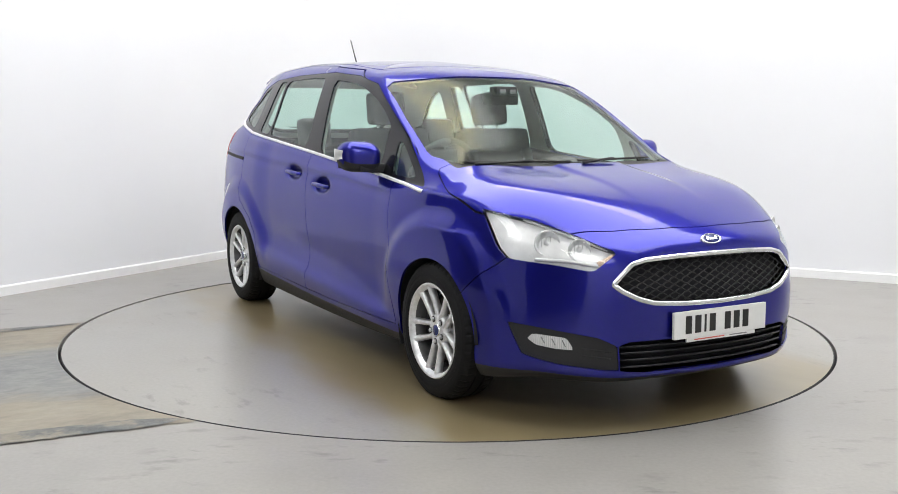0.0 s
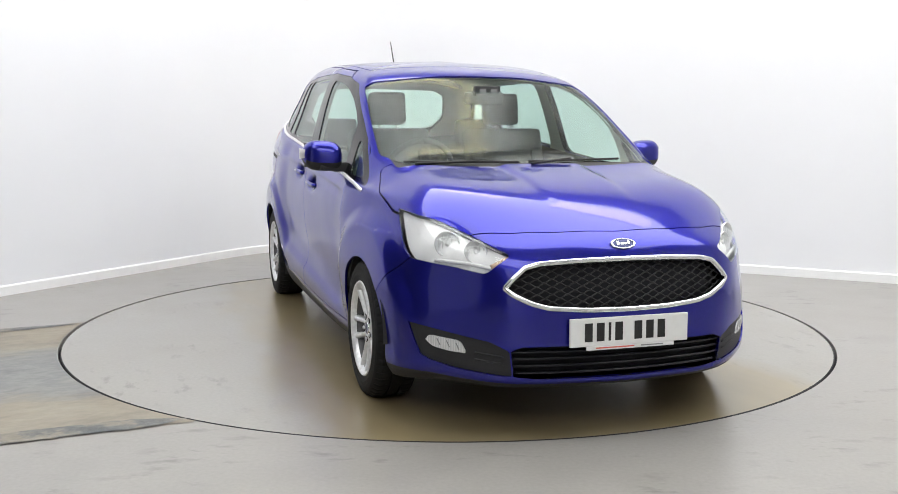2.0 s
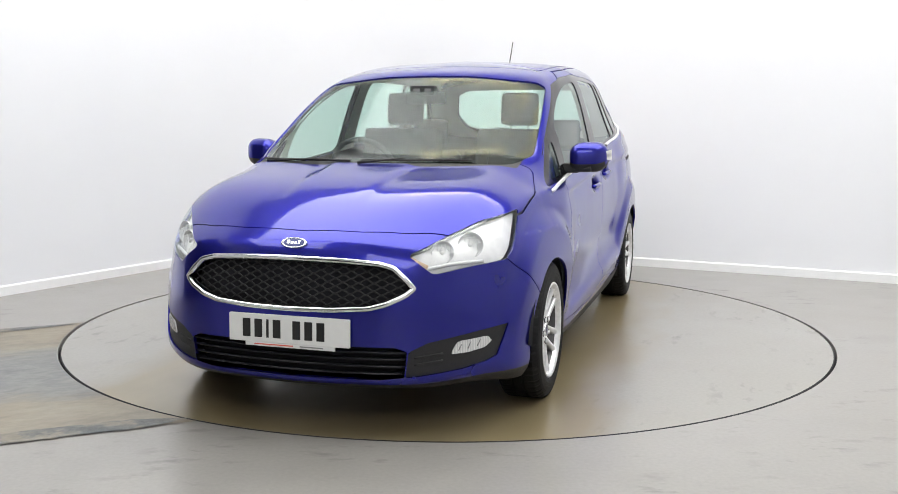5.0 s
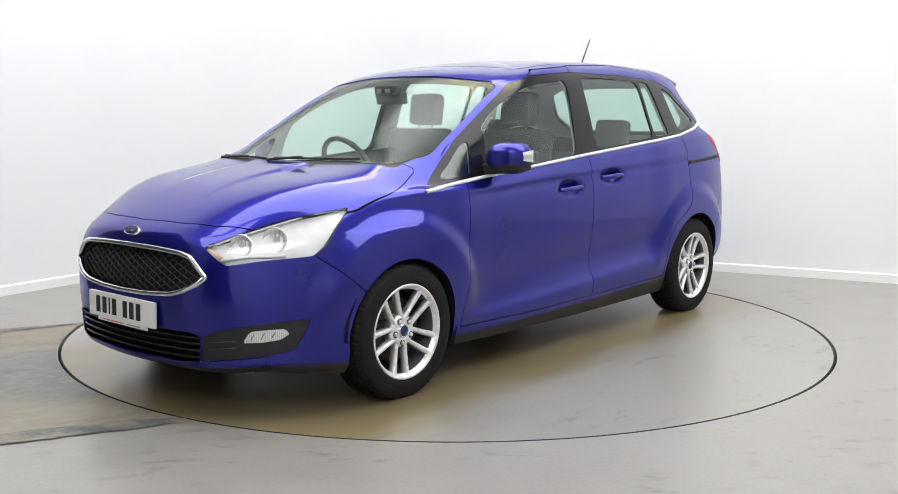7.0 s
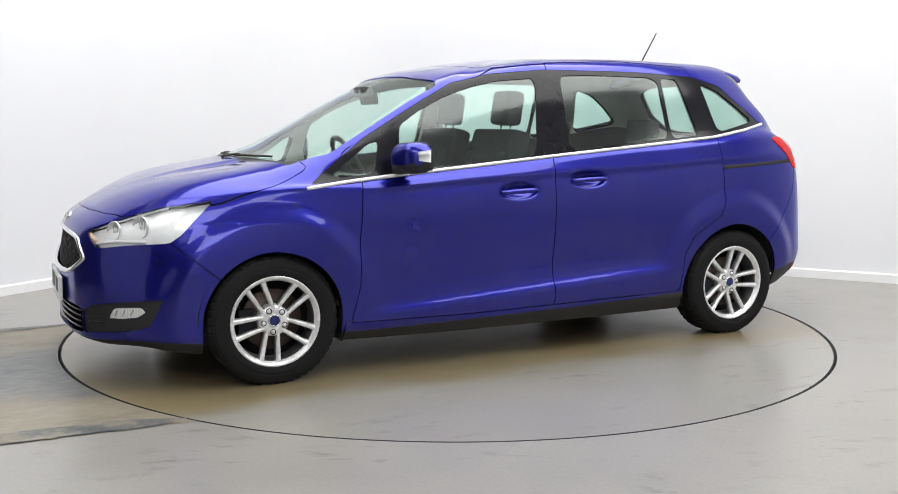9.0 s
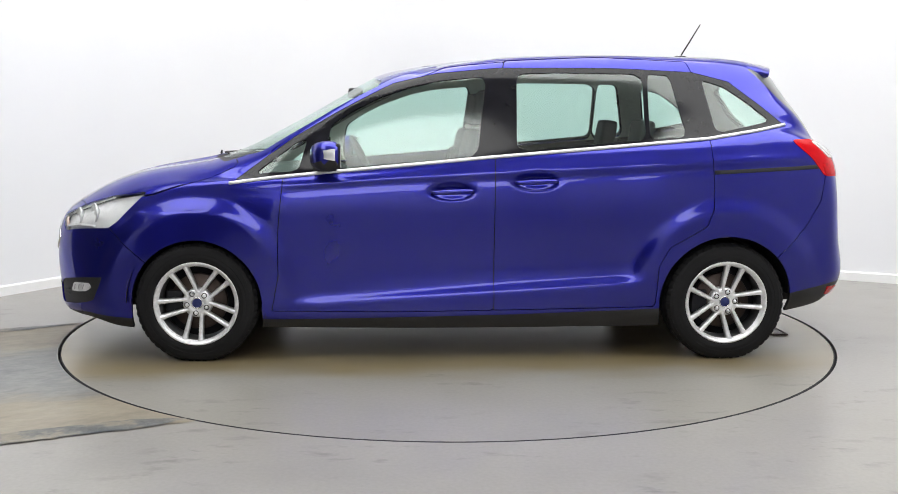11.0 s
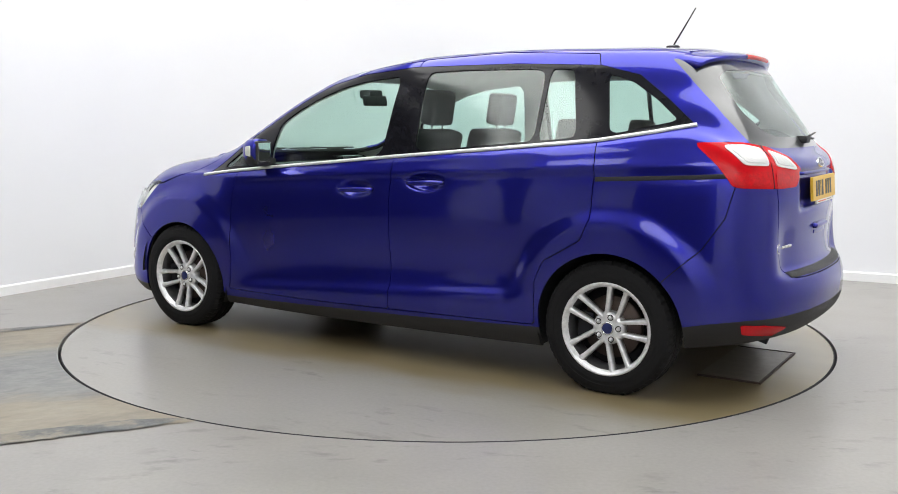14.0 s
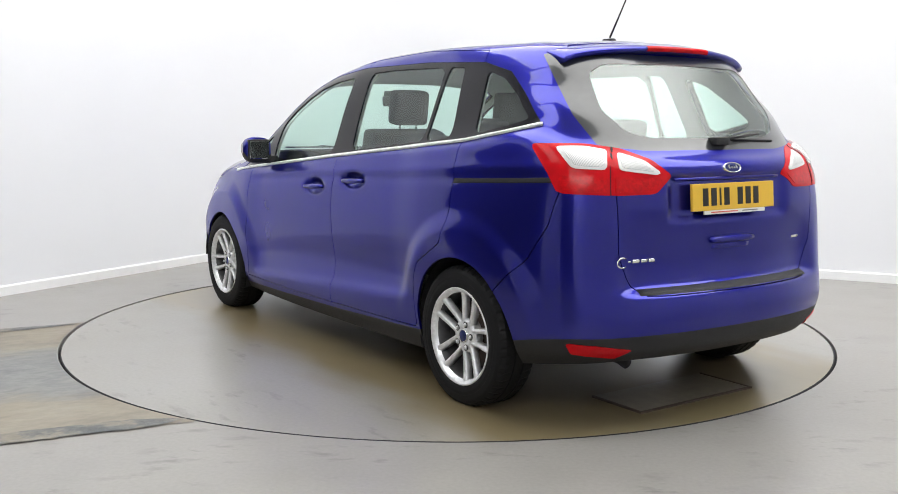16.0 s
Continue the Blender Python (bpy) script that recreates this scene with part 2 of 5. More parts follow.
# ---------------------------------------------------------------- the room
def flat_wall(name, a, along, length, inward, h=CEILING, thick=0.15):
    a, along, inward = Vector(a), Vector(along), Vector(inward)
    bm = bmesh.new()
    v = []
    for z in (0.0, h):
        for p in (a, a + along * length, a + along * length - inward * thick, a - inward * thick):
            v.append(bm.verts.new((p.x, p.y, z)))
    for f in ((0, 1, 5, 4), (1, 2, 6, 5), (2, 3, 7, 6), (3, 0, 4, 7), (0, 3, 2, 1), (4, 5, 6, 7)):
        bm.faces.new([v[i] for i in f])
    bmesh.ops.recalc_face_normals(bm, faces=bm.faces)
    return bm


LEN_L, LEN_R = 13.0, 11.0
COVE = 1.2


def plan_run():
    """Plan line of the white walls from the far end of one, round the coved corner, to the end of the other: (point, inward)."""
    run = [(CORNER + ALONG_L * 5.0, ALONG_R), (CORNER + ALONG_L * 3.0, ALONG_R), (CORNER + ALONG_L * COVE, ALONG_R)]
    mid = CORNER + ALONG_L * COVE + ALONG_R * COVE
    for i in range(1, 16):
        a = math.pi / 2 * i / 16
        n = ALONG_R * math.cos(a) + ALONG_L * math.sin(a)
        run.append((mid - n * COVE, n))
    return run + [(CORNER + ALONG_R * COVE, ALONG_L), (CORNER + ALONG_R * 5, ALONG_L), (CORNER + ALONG_R * (LEN_R + 0.15), ALONG_L)]


def run_wall(profile):
    """Sweeps (distance from the wall, height) pairs along the wall line."""
    bm = bmesh.new()
    k, run = len(profile), plan_run()
    rows = [[bm.verts.new((*(p + n * d).xy, z)) for d, z in profile] for p, n in run]
    for u, v in zip(rows, rows[1:]):
        for j in range(k):
            bm.faces.new((u[j], u[(j + 1) % k], v[(j + 1) % k], v[j])).smooth = True
            e = bm.edges.get((u[j], v[j]))
            e.smooth = False
    bm.faces.new(rows[0])
    bm.faces.new(rows[-1][::-1])
    bmesh.ops.recalc_face_normals(bm, faces=bm.faces)
    return bm


def dark_opening(name, a, along, width, inward, h):
    """Dark slats set back in an unseen opening, known only from the car's reflections."""
    bm = bmesh.new()
    k = int(h / 0.1)
    for i in range(k):
        z0, z1 = i * 0.1, i * 0.1 + 0.092
        pts = [a - inward * 0.08, a + along * width - inward * 0.08]
        q = [bm.verts.new((p.x + inward.x * d, p.y + inward.y * d, z)) for d, z in ((0, z0), (0.02, (z0 + z1) / 2), (0, z1), (-0.01, z1 + 0.008)) for p in pts]
        for j in range(3):
            bm.faces.new((q[2 * j], q[2 * j + 1], q[2 * j + 3], q[2 * j + 2]))
    return tagged(part(name, bm, DARKOPENING), "dark grey slats standing in for an unseen opening in the studio wall", "door", kind="structure")


white = "plain white painted studio wall"
tagged(part("wall_corner", run_wall([(0.0, 0.0), (0.0, CEILING), (-0.15, CEILING), (-0.15, 0.0)]), WALL), "plain white painted studio walls with a rounded corner", "wall", kind="structure")
tagged(part("wall_west", flat_wall("w", CORNER + ALONG_L * 9.2, ALONG_L, LEN_L - 9.05, ALONG_R), WALL), white, "wall", kind="structure")
tagged(part("wall_west_lintel", flat_wall("w", CORNER + ALONG_L * 5.0 + Vector((0, 0, 0)), ALONG_L, 4.2, ALONG_R, 0.9), WALL, None, "", False, Matrix.Translation((0, 0, CEILING - 0.9))), white, "wall", kind="structure")
dark_opening("dark_opening_1", CORNER + ALONG_L * 5.0, ALONG_L, 4.2, ALONG_R, CEILING - 0.9)
tagged(part("wall_south", flat_wall("w", CORNER + ALONG_L * LEN_L, ALONG_R, 2.1, -ALONG_L), WALL), white, "wall", kind="structure")
tagged(part("wall_south_lintel", flat_wall("w", CORNER + ALONG_L * LEN_L + ALONG_R * 2.1, ALONG_R, 4.4, -ALONG_L, 0.7), WALL, None, "", False, Matrix.Translation((0, 0, CEILING - 0.7))), white, "wall", kind="structure")
dark_opening("dark_opening_2", CORNER + ALONG_L * LEN_L + ALONG_R * 2.1, ALONG_R, 4.4, -ALONG_L, CEILING - 0.7)
tagged(part("wall_south_end", flat_wall("w", CORNER + ALONG_L * LEN_L + ALONG_R * 6.5, ALONG_R, LEN_R - 6.35, -ALONG_L), WALL), white, "wall", kind="structure")
tagged(part("wall_north", flat_wall("w", CORNER + ALONG_R * LEN_R, ALONG_L, LEN_L, -ALONG_R), GREYWALL), "grey painted studio wall", "wall", kind="structure")
tagged(part("baseboard", run_wall([(0.002, 0.0), (0.018, 0.0), (0.018, 0.064), (0.012, 0.073), (0.002, 0.075)]), SKIRT), "white painted skirting board along the wall", "skirting board", kind="structure")


def room_quad(z, grow=0.0):
    a = CORNER - ALONG_L * grow - ALONG_R * grow
    b = a + ALONG_L * (LEN_L + 2 * grow)
    c = b + ALONG_R * (LEN_R + 2 * grow)
    d = a + ALONG_R * (LEN_R + 2 * grow)
    return [(p.x, p.y, z) for p in (a, b, c, d)]


bm = bmesh.new()
lo = [bm.verts.new(p) for p in room_quad(CEILING, 0.15)]
hi = [bm.verts.new(p) for p in room_quad(CEILING + 0.15, 0.15)]
bm.faces.new(lo)
bm.faces.new(hi[::-1])
for k in range(4):
    bm.faces.new((lo[k], lo[(k + 1) % 4], hi[(k + 1) % 4], hi[k]))
bmesh.ops.recalc_face_normals(bm, faces=bm.faces)
tagged(part("ceiling", bm, CEILPAINT), "white painted studio ceiling", "ceiling", kind="structure")

# added luminous ceiling sheets in frames to light the room, with warmer tubes below
ANG = math.degrees(math.atan2(ALONG_R.y, ALONG_R.x))


def over(a, b, z):
    c = CORNER + ALONG_L * a + ALONG_R * b
    return pose(c.x, c.y, z, 0, 0, ANG)


def fill_panel(name, label, a0, a1, b0, b1, glow):
    """An added luminous sheet in a shallow white frame, from a0 to a1 along one wall and b0 to b1 along the other."""
    ob = tagged(new(name), label, "ceiling light", "luminous ceiling panels")
    ob.matrix_basis = over((a0 + a1) / 2, (b0 + b1) / 2, CEILING - 0.004)
    w, d = (b1 - b0) / 2, (a1 - a0) / 2
    bm = bmesh.new()
    for lo, hi in (((-w - 0.05, -d - 0.05, -0.10), (-w, d + 0.05, 0.0)), ((w, -d - 0.05, -0.10), (w + 0.05, d + 0.05, 0.0)), ((-w, -d - 0.05, -0.10), (w, -d, 0.0)), ((-w, d, -0.10), (w, d + 0.05, 0.0))):
        box(bm, lo, hi, 0.006)
    part("frame", bm, SKIRT, ob)
    bm = bmesh.new()
    box(bm, (-w + 0.01, -d + 0.01, -0.06), (w - 0.01, d - 0.01, -0.04), 0.002)
    part("diffuser", bm, glow, ob)


# unseen fill: even light from above, for the walls, and for the car flanks
fill_panel("added_panel", "wide white luminous fill panel added over the turntable", 0.7, 5.4, 0.7, 9.6, SOFTGLOW)
fill_panel("added_panel", "long white luminous fill panel added beside the wall", 5.55, 8.8, 0.7, 2.7, SOFTGLOW)
fill_panel("added_panel", "square white luminous fill panel added at the far end of the studio", 8.9, 12.4, 4.4, 10.2, WARMGLOW)
tube_light = tagged(new("tube_light"), "warm white tube light hung below the ceiling panel", "ceiling light", "tube lights")
bm = bmesh.new()
box(bm, (-0.85, -0.26, -0.07), (0.85, 0.26, 0.0), 0.01)
part("housing", bm, SKIRT, tube_light)
bm = bmesh.new()
box(bm, (-0.83, -0.24, -0.085), (0.83, 0.24, -0.072), 0.004)
part("diffuser", bm, TUBEGLOW, tube_light)
for k, (a, b) in enumerate(TUBE_SPOTS):
    if k == 0:
        tube_light.matrix_basis = over(a, b, CEILING - 0.07)
    else:
        copy_thing(tube_light, over(a, b, CEILING - 0.07))

# floor: one sheet with a round hole for the turntable
RT = 2.246
bm = bmesh.new()
N = 180
ring = [bm.verts.new(((RT + 0.013) * math.cos(2 * math.pi * k / N), (RT + 0.013) * math.sin(2 * math.pi * k / N), 0.0)) for k in range(N)]
low = [bm.verts.new((v.co.x, v.co.y, -0.10)) for v in ring]
mid = [bm.verts.new((v.co.x * 1.35, v.co.y * 1.35, 0.0)) for v in ring]
for k in range(N):
    j = (k + 1) % N
    bm.faces.new((ring[k], ring[j], mid[j], mid[k]))
    bm.faces.new((ring[j], ring[k], low[k], low[j]))
far = [bm.verts.new((14 * math.cos(2 * math.pi * k / N), 14 * math.sin(2 * math.pi * k / N) - 3, 0.0)) for k in range(N)]
for k in range(N):
    j = (k + 1) % N
    bm.faces.new((mid[k], mid[j], far[j], far[k]))
bm.faces.new(low[::-1])
bmesh.ops.recalc_face_normals(bm, faces=bm.faces)
tagged(part("floor", bm, FLOOR), "grey painted concrete floor with faint scuffs", "floor", kind="structure")

# worn strip of floor beside the turntable: between two straight lines, cut round by the disc
bm = bmesh.new()
P0, P1 = Vector((-2.26, -0.02)), Vector((-1.06, -2.02))
Q0, Q1 = Vector((-4.6, -1.30)), Vector((-3.2, -2.95))
cells = 40
grid = []
for i in range(cells + 1):
    s = i / cells
    a = math.atan2(P0.y, P0.x) % (2 * math.pi)
    b = math.atan2(P1.y, P1.x) % (2 * math.pi)
    ang = a + (b - a) * s
    inner = Vector((math.cos(ang), math.sin(ang))) * (RT + 0.018)
    outer = Q0.lerp(Q1, s)
    wob = 0.02 * math.sin(9 * s) + 0.012 * math.sin(31 * s)
    grid.append([bm.verts.new((*inner.lerp(outer, t), 0.003)) for t in (0, 0.25, 0.5, 0.75, 1)])
for i in range(cells):
    for j in range(4):
        bm.faces.new((grid[i][j], grid[i][j + 1], grid[i + 1][j + 1], grid[i + 1][j]))
bmesh.ops.recalc_face_normals(bm, faces=bm.faces)
for f in bm.faces:
    if f.normal.z < 0:
        f.normal_flip()
tagged(part("floor_patch", bm, PATCH), "worn stained floor strip with brown and grey smears", "floor patch", kind="structure")

# dark smeared seams along both edges of the strip
for p, q, w0, w1 in ((P0, Q0, -0.005, 0.085), (P1, Q1, -0.13, 0.01)):
    bm = bmesh.new()
    d = (q - p).normalized()
    s = Vector((-d.y, d.x))
    rows = []
    for i in range(61):
        t = i / 60
        j0 = 0.018 * noise.noise((t * 9, w0 * 50, 0)) + 0.010 * noise.noise((t * 40, 3, 0))
        j1 = 0.030 * noise.noise((t * 8, 7, w1 * 50)) + 0.014 * noise.noise((t * 45, 9, 0))
        end = min(1.0, i / 6)
        mid_w = (w0 + w1) / 2
        c = p + (q - p) * t
        rows.append([bm.verts.new((*(c + s * (mid_w + ((w - mid_w) + j) * end)), 0.0052)) for w, j in ((w0, j0), (mid_w, 0), (w1, j1))])
    for u, v in zip(rows, rows[1:]):
        for j in range(2):
            bm.faces.new((u[j], u[j + 1], v[j + 1], v[j]))
    for f in bm.faces:
        if f.normal.z < 0:
            f.normal_flip()
    tagged(part("floor_seam", bm, SEAM), "dark grey smeared filler along a floor joint", "floor seam", kind="structure")

# ---------------------------------------------------------------- turntable
turntable = tagged(new("turntable"), "round grey painted car turntable set flush in the floor", "turntable")
bm = bmesh.new()
lathe(bm, [(0.0, -0.002), (0.9, -0.002), (1.8, -0.002), (RT - 0.005, -0.002), (RT, -0.009), (RT, -0.08)], 180, "z")
bmesh.ops.remove_doubles(bm, verts=bm.verts, dist=1e-5)
bmesh.ops.recalc_face_normals(bm, faces=bm.faces)
part("disc", bm, TABLE, turntable)
# disc edge coloured black, since the gap beside it is in shade
bm = bmesh.new()
lathe(bm, [(RT - 0.005, -0.0015), (RT + 0.0012, -0.0065), (RT + 0.0012, -0.075)], 180, "z")
part("disc_edge", bm, LINER, turntable, "turntable edge coloured black for the dark of the gap")
# black ring added low in the gap to deepen its shade
bm = bmesh.new()
lathe(bm, [(RT + 0.001, -0.06), (RT + 0.001, -0.030), (RT + 0.012, -0.030), (RT + 0.012, -0.06)], 180, "z")
tagged(part("gap_dark_ring", bm, LINER), "black ring added to darken the gap round the turntable", "seal", kind="structure")


# ---------------------------------------------------------------- car body surface
# Rings of the bodywork of one half, each from the middle of the nose round the flank to the middle of the tail.
def ring_row(front, side, rear):
    return [*front, *side, *rear]


ROWS = [
    ring_row([(2.17, 0, .19), (2.15, .25, .19), (2.09, .5, .19), (1.93, .70, .20), (1.72, .825, .17)],
             [(1.35, .82, .17), (.95, .83, .17), (.35, .84, .165), (-.2, .84, .165), (-.78, .84, .17), (-1.34, .84, .18), (-1.75, .83, .24)],
             [(-2.0, .72, .27), (-2.14, .5, .29), (-2.18, .25, .29), (-2.19, 0, .29)]),
    ring_row([(2.235, 0, .225), (2.215, .25, .225), (2.15, .5, .225), (1.97, .72, .245), (1.75, .85, .23)],
             [(1.35, .87, .23), (.95, .865, .235), (.35, .87, .235), (-.2, .87, .235), (-.78, .87, .245), (-1.34, .875, .255), (-1.77, .865, .30)],
             [(-2.05, .75, .33), (-2.19, .5, .34), (-2.235, .25, .34), (-2.245, 0, .34)]),
    ring_row([(2.24, 0, .35), (2.225, .25, .35), (2.165, .5, .35), (1.965, .73, .37), (1.745, .845, .37)],
             [(1.35, .885, .36), (.95, .878, .36), (.35, .888, .36), (-.2, .89, .36), (-.78, .89, .37), (-1.34, .89, .38), (-1.78, .88, .40)],
             [(-2.08, .785, .42), (-2.21, .5, .43), (-2.255, .25, .43), (-2.265, 0, .43)]),
    ring_row([(2.245, 0, .48), (2.23, .25, .48), (2.175, .5, .48), (1.965, .72, .50), (1.745, .838, .50)],
             [(1.35, .875, .50), (.95, .885, .50), (.35, .885, .5), (-.2, .885, .5), (-.78, .888, .5), (-1.34, .895, .52), (-1.78, .885, .53)],
             [(-2.075, .79, .53), (-2.2, .5, .52), (-2.25, .25, .52), (-2.26, 0, .52)]),
    ring_row([(2.235, 0, .61), (2.22, .25, .61), (2.165, .5, .61), (1.955, .705, .62), (1.745, .825, .64)],
             [(1.35, .870, .66), (.95, .893, .65), (.35, .895, .65), (-.2, .895, .65), (-.78, .9, .66), (-1.34, .903, .68), (-1.78, .88, .68)],
             [(-2.065, .79, .67), (-2.16, .5, .66), (-2.2, .25, .65), (-2.21, 0, .65)]),
    ring_row([(2.20, 0, .735), (2.185, .25, .735), (2.13, .5, .725), (1.94, .69, .73), (1.735, .80, .76)],
             [(1.35, .852, .79), (.95, .895, .79), (.35, .90, .79), (-.2, .90, .79), (-.78, .905, .80), (-1.34, .903, .83), (-1.78, .87, .84)],
             [(-2.055, .785, .83), (-2.15, .5, .82), (-2.185, .25, .82), (-2.195, 0, .82)]),
    ring_row([(2.13, 0, .805), (2.115, .25, .805), (2.05, .48, .80), (1.90, .655, .815), (1.70, .77, .855)],
             [(1.35, .828, .885), (.95, .880, .87), (.35, .89, .88), (-.2, .892, .89), (-.78, .893, .92), (-1.34, .888, .96), (-1.78, .852, .98)],
             [(-2.035, .775, .98), (-2.14, .5, .98), (-2.175, .25, .98), (-2.185, 0, .98)]),
    ring_row([(1.80, 0, .965), (1.79, .25, .966), (1.76, .47, .968), (1.68, .64, .962), (1.55, .745, .938)],
             [(1.32, .812, .940), (.95, .862, .935), (.35, .868, .97), (-.2, .868, 1.02), (-.78, .865, 1.07), (-1.34, .852, 1.12), (-1.76, .80, 1.17)],
             [(-2.0, .742, 1.11), (-2.11, .48, 1.09), (-2.145, .25, 1.08), (-2.155, 0, 1.08)]),
    ring_row([(1.32, 0, 1.052), (1.31, .25, 1.052), (1.27, .45, 1.056), (1.22, .61, 1.055), (1.17, .72, 1.025)],
             [(1.12, .79, .97), (.91, .832, .975), (.35, .845, 1.015), (-.2, .845, 1.07), (-.78, .838, 1.12), (-1.34, .81, 1.17), (-1.75, .735, 1.235)],
             [(-1.94, .68, 1.165), (-2.05, .47, 1.14), (-2.085, .25, 1.13), (-2.095, 0, 1.13)]),
    ring_row([(1.00, 0, 1.20), (.99, .25, 1.197), (.96, .46, 1.187), (.925, .65, 1.178), (.88, .730, 1.16)],
             [(.82, .772, 1.138), (.64, .798, 1.138), (.25, .805, 1.16), (-.215, .81, 1.20), (-.80, .79, 1.24), (-1.36, .755, 1.28), (-1.75, .692, 1.32)],
             [(-1.89, .63, 1.28), (-1.97, .45, 1.27), (-2.0, .25, 1.265), (-2.01, 0, 1.26)]),
    ring_row([(.71, 0, 1.355), (.70, .25, 1.352), (.67, .45, 1.34), (.645, .64, 1.333), (.605, .71, 1.318)],
             [(.545, .737, 1.302), (.40, .752, 1.31), (.10, .758, 1.345), (-.235, .760, 1.372), (-.82, .735, 1.39), (-1.37, .705, 1.40), (-1.68, .645, 1.41)],
             [(-1.79, .59, 1.40), (-1.88, .43, 1.40), (-1.905, .25, 1.40), (-1.91, 0, 1.40)]),
    ring_row([(.44, 0, 1.51), (.43, .25, 1.505), (.40, .45, 1.490), (.365, .605, 1.472), (.33, .655, 1.457)],
             [(.29, .675, 1.455), (.19, .688, 1.47), (-.03, .695, 1.492), (-.255, .698, 1.508), (-.83, .672, 1.53), (-1.36, .645, 1.52), (-1.63, .61, 1.50)],
             [(-1.71, .555, 1.51), (-1.79, .40, 1.53), (-1.81, .22, 1.535), (-1.815, 0, 1.535)]),
    ring_row([(.25, 0, 1.556), (.24, .22, 1.553), (.22, .40, 1.544), (.19, .525, 1.534), (.17, .568, 1.527)],
             [(.14, .585, 1.527), (.07, .60, 1.538), (-.10, .615, 1.560), (-.28, .622, 1.577), (-.83, .602, 1.598), (-1.33, .583, 1.590), (-1.57, .55, 1.58)],
             [(-1.65, .50, 1.58), (-1.71, .36, 1.59), (-1.73, .20, 1.60), (-1.735, 0, 1.60)]),
    ring_row([(0, 0, 1.597), (-.01, .17, 1.594), (-.02, .27, 1.589), (-.04, .34, 1.583), (-.05, .37, 1.580)],
             [(-.08, .39, 1.585), (-.13, .41, 1.590), (-.22, .43, 1.600), (-.34, .44, 1.610), (-.83, .45, 1.622), (-1.25, .43, 1.616), (-1.40, .41, 1.618)],
             [(-1.46, .37, 1.615), (-1.50, .27, 1.62), (-1.52, .15, 1.625), (-1.52, 0, 1.625)]),
    ring_row([(-.30, 0, 1.628), (-.30, 0, 1.628), (-.30, 0, 1.628), (-.31, 0, 1.628), (-.31, 0, 1.628)],
             [(-.32, 0, 1.628), (-.34, 0, 1.629), (-.38, 0, 1.631), (-.44, 0, 1.633), (-.83, 0, 1.640), (-1.1, 0, 1.65), (-1.2, 0, 1.630)],
             [(-1.22, 0, 1.629), (-1.24, 0, 1.628), (-1.25, 0, 1.627), (-1.25, 0, 1.627)]),
]
HUB_F, HUB_R, HUB_Z, TYRE_R = 1.352, -1.437, 0.308, 0.316


def spread(ctrl, count, mirrored):
    """Smooth curve through the rows of ctrl (first axis), count steps to a span."""
    k = len(ctrl)
    flip = np.array([1, -1, 1.0])
    if mirrored:
        first, last = ctrl[1] * flip, ctrl[-2] * flip
    else:
        first, last = 2 * ctrl[0] - ctrl[1], 2 * ctrl[-1] - ctrl[-2]
    c = np.concatenate([first[None], ctrl, last[None]])
    step = np.sqrt(np.maximum(np.linalg.norm(np.diff(c, axis=0), axis=-1), 1e-4)).mean(axis=1)
    knot = np.concatenate([[0], np.cumsum(step)])
    out, par = [], []
    for i in range(1, k):
        h0, h1, h2 = knot[i] - knot[i - 1], knot[i + 1] - knot[i], knot[i + 2] - knot[i + 1]
        d = c[i + 1] - c[i]
        m0 = (d / h1 * h0 + (c[i] - c[i - 1]) / h0 * h1) / (h0 + h1) * h1
        m1 = (d / h1 * h2 + (c[i + 2] - c[i + 1]) / h2 * h1) / (h1 + h2) * h1
        for j in range(count + (i == k - 1)):
            t = j / count
            out.append(c[i] * (2 * t**3 - 3 * t**2 + 1) + m0 * (t**3 - 2 * t**2 + t) + c[i + 1] * (3 * t**2 - 2 * t**3) + m1 * (t**3 - t**2))
            par.append(i - 1 + t)
    return np.array(out), np.array(par)


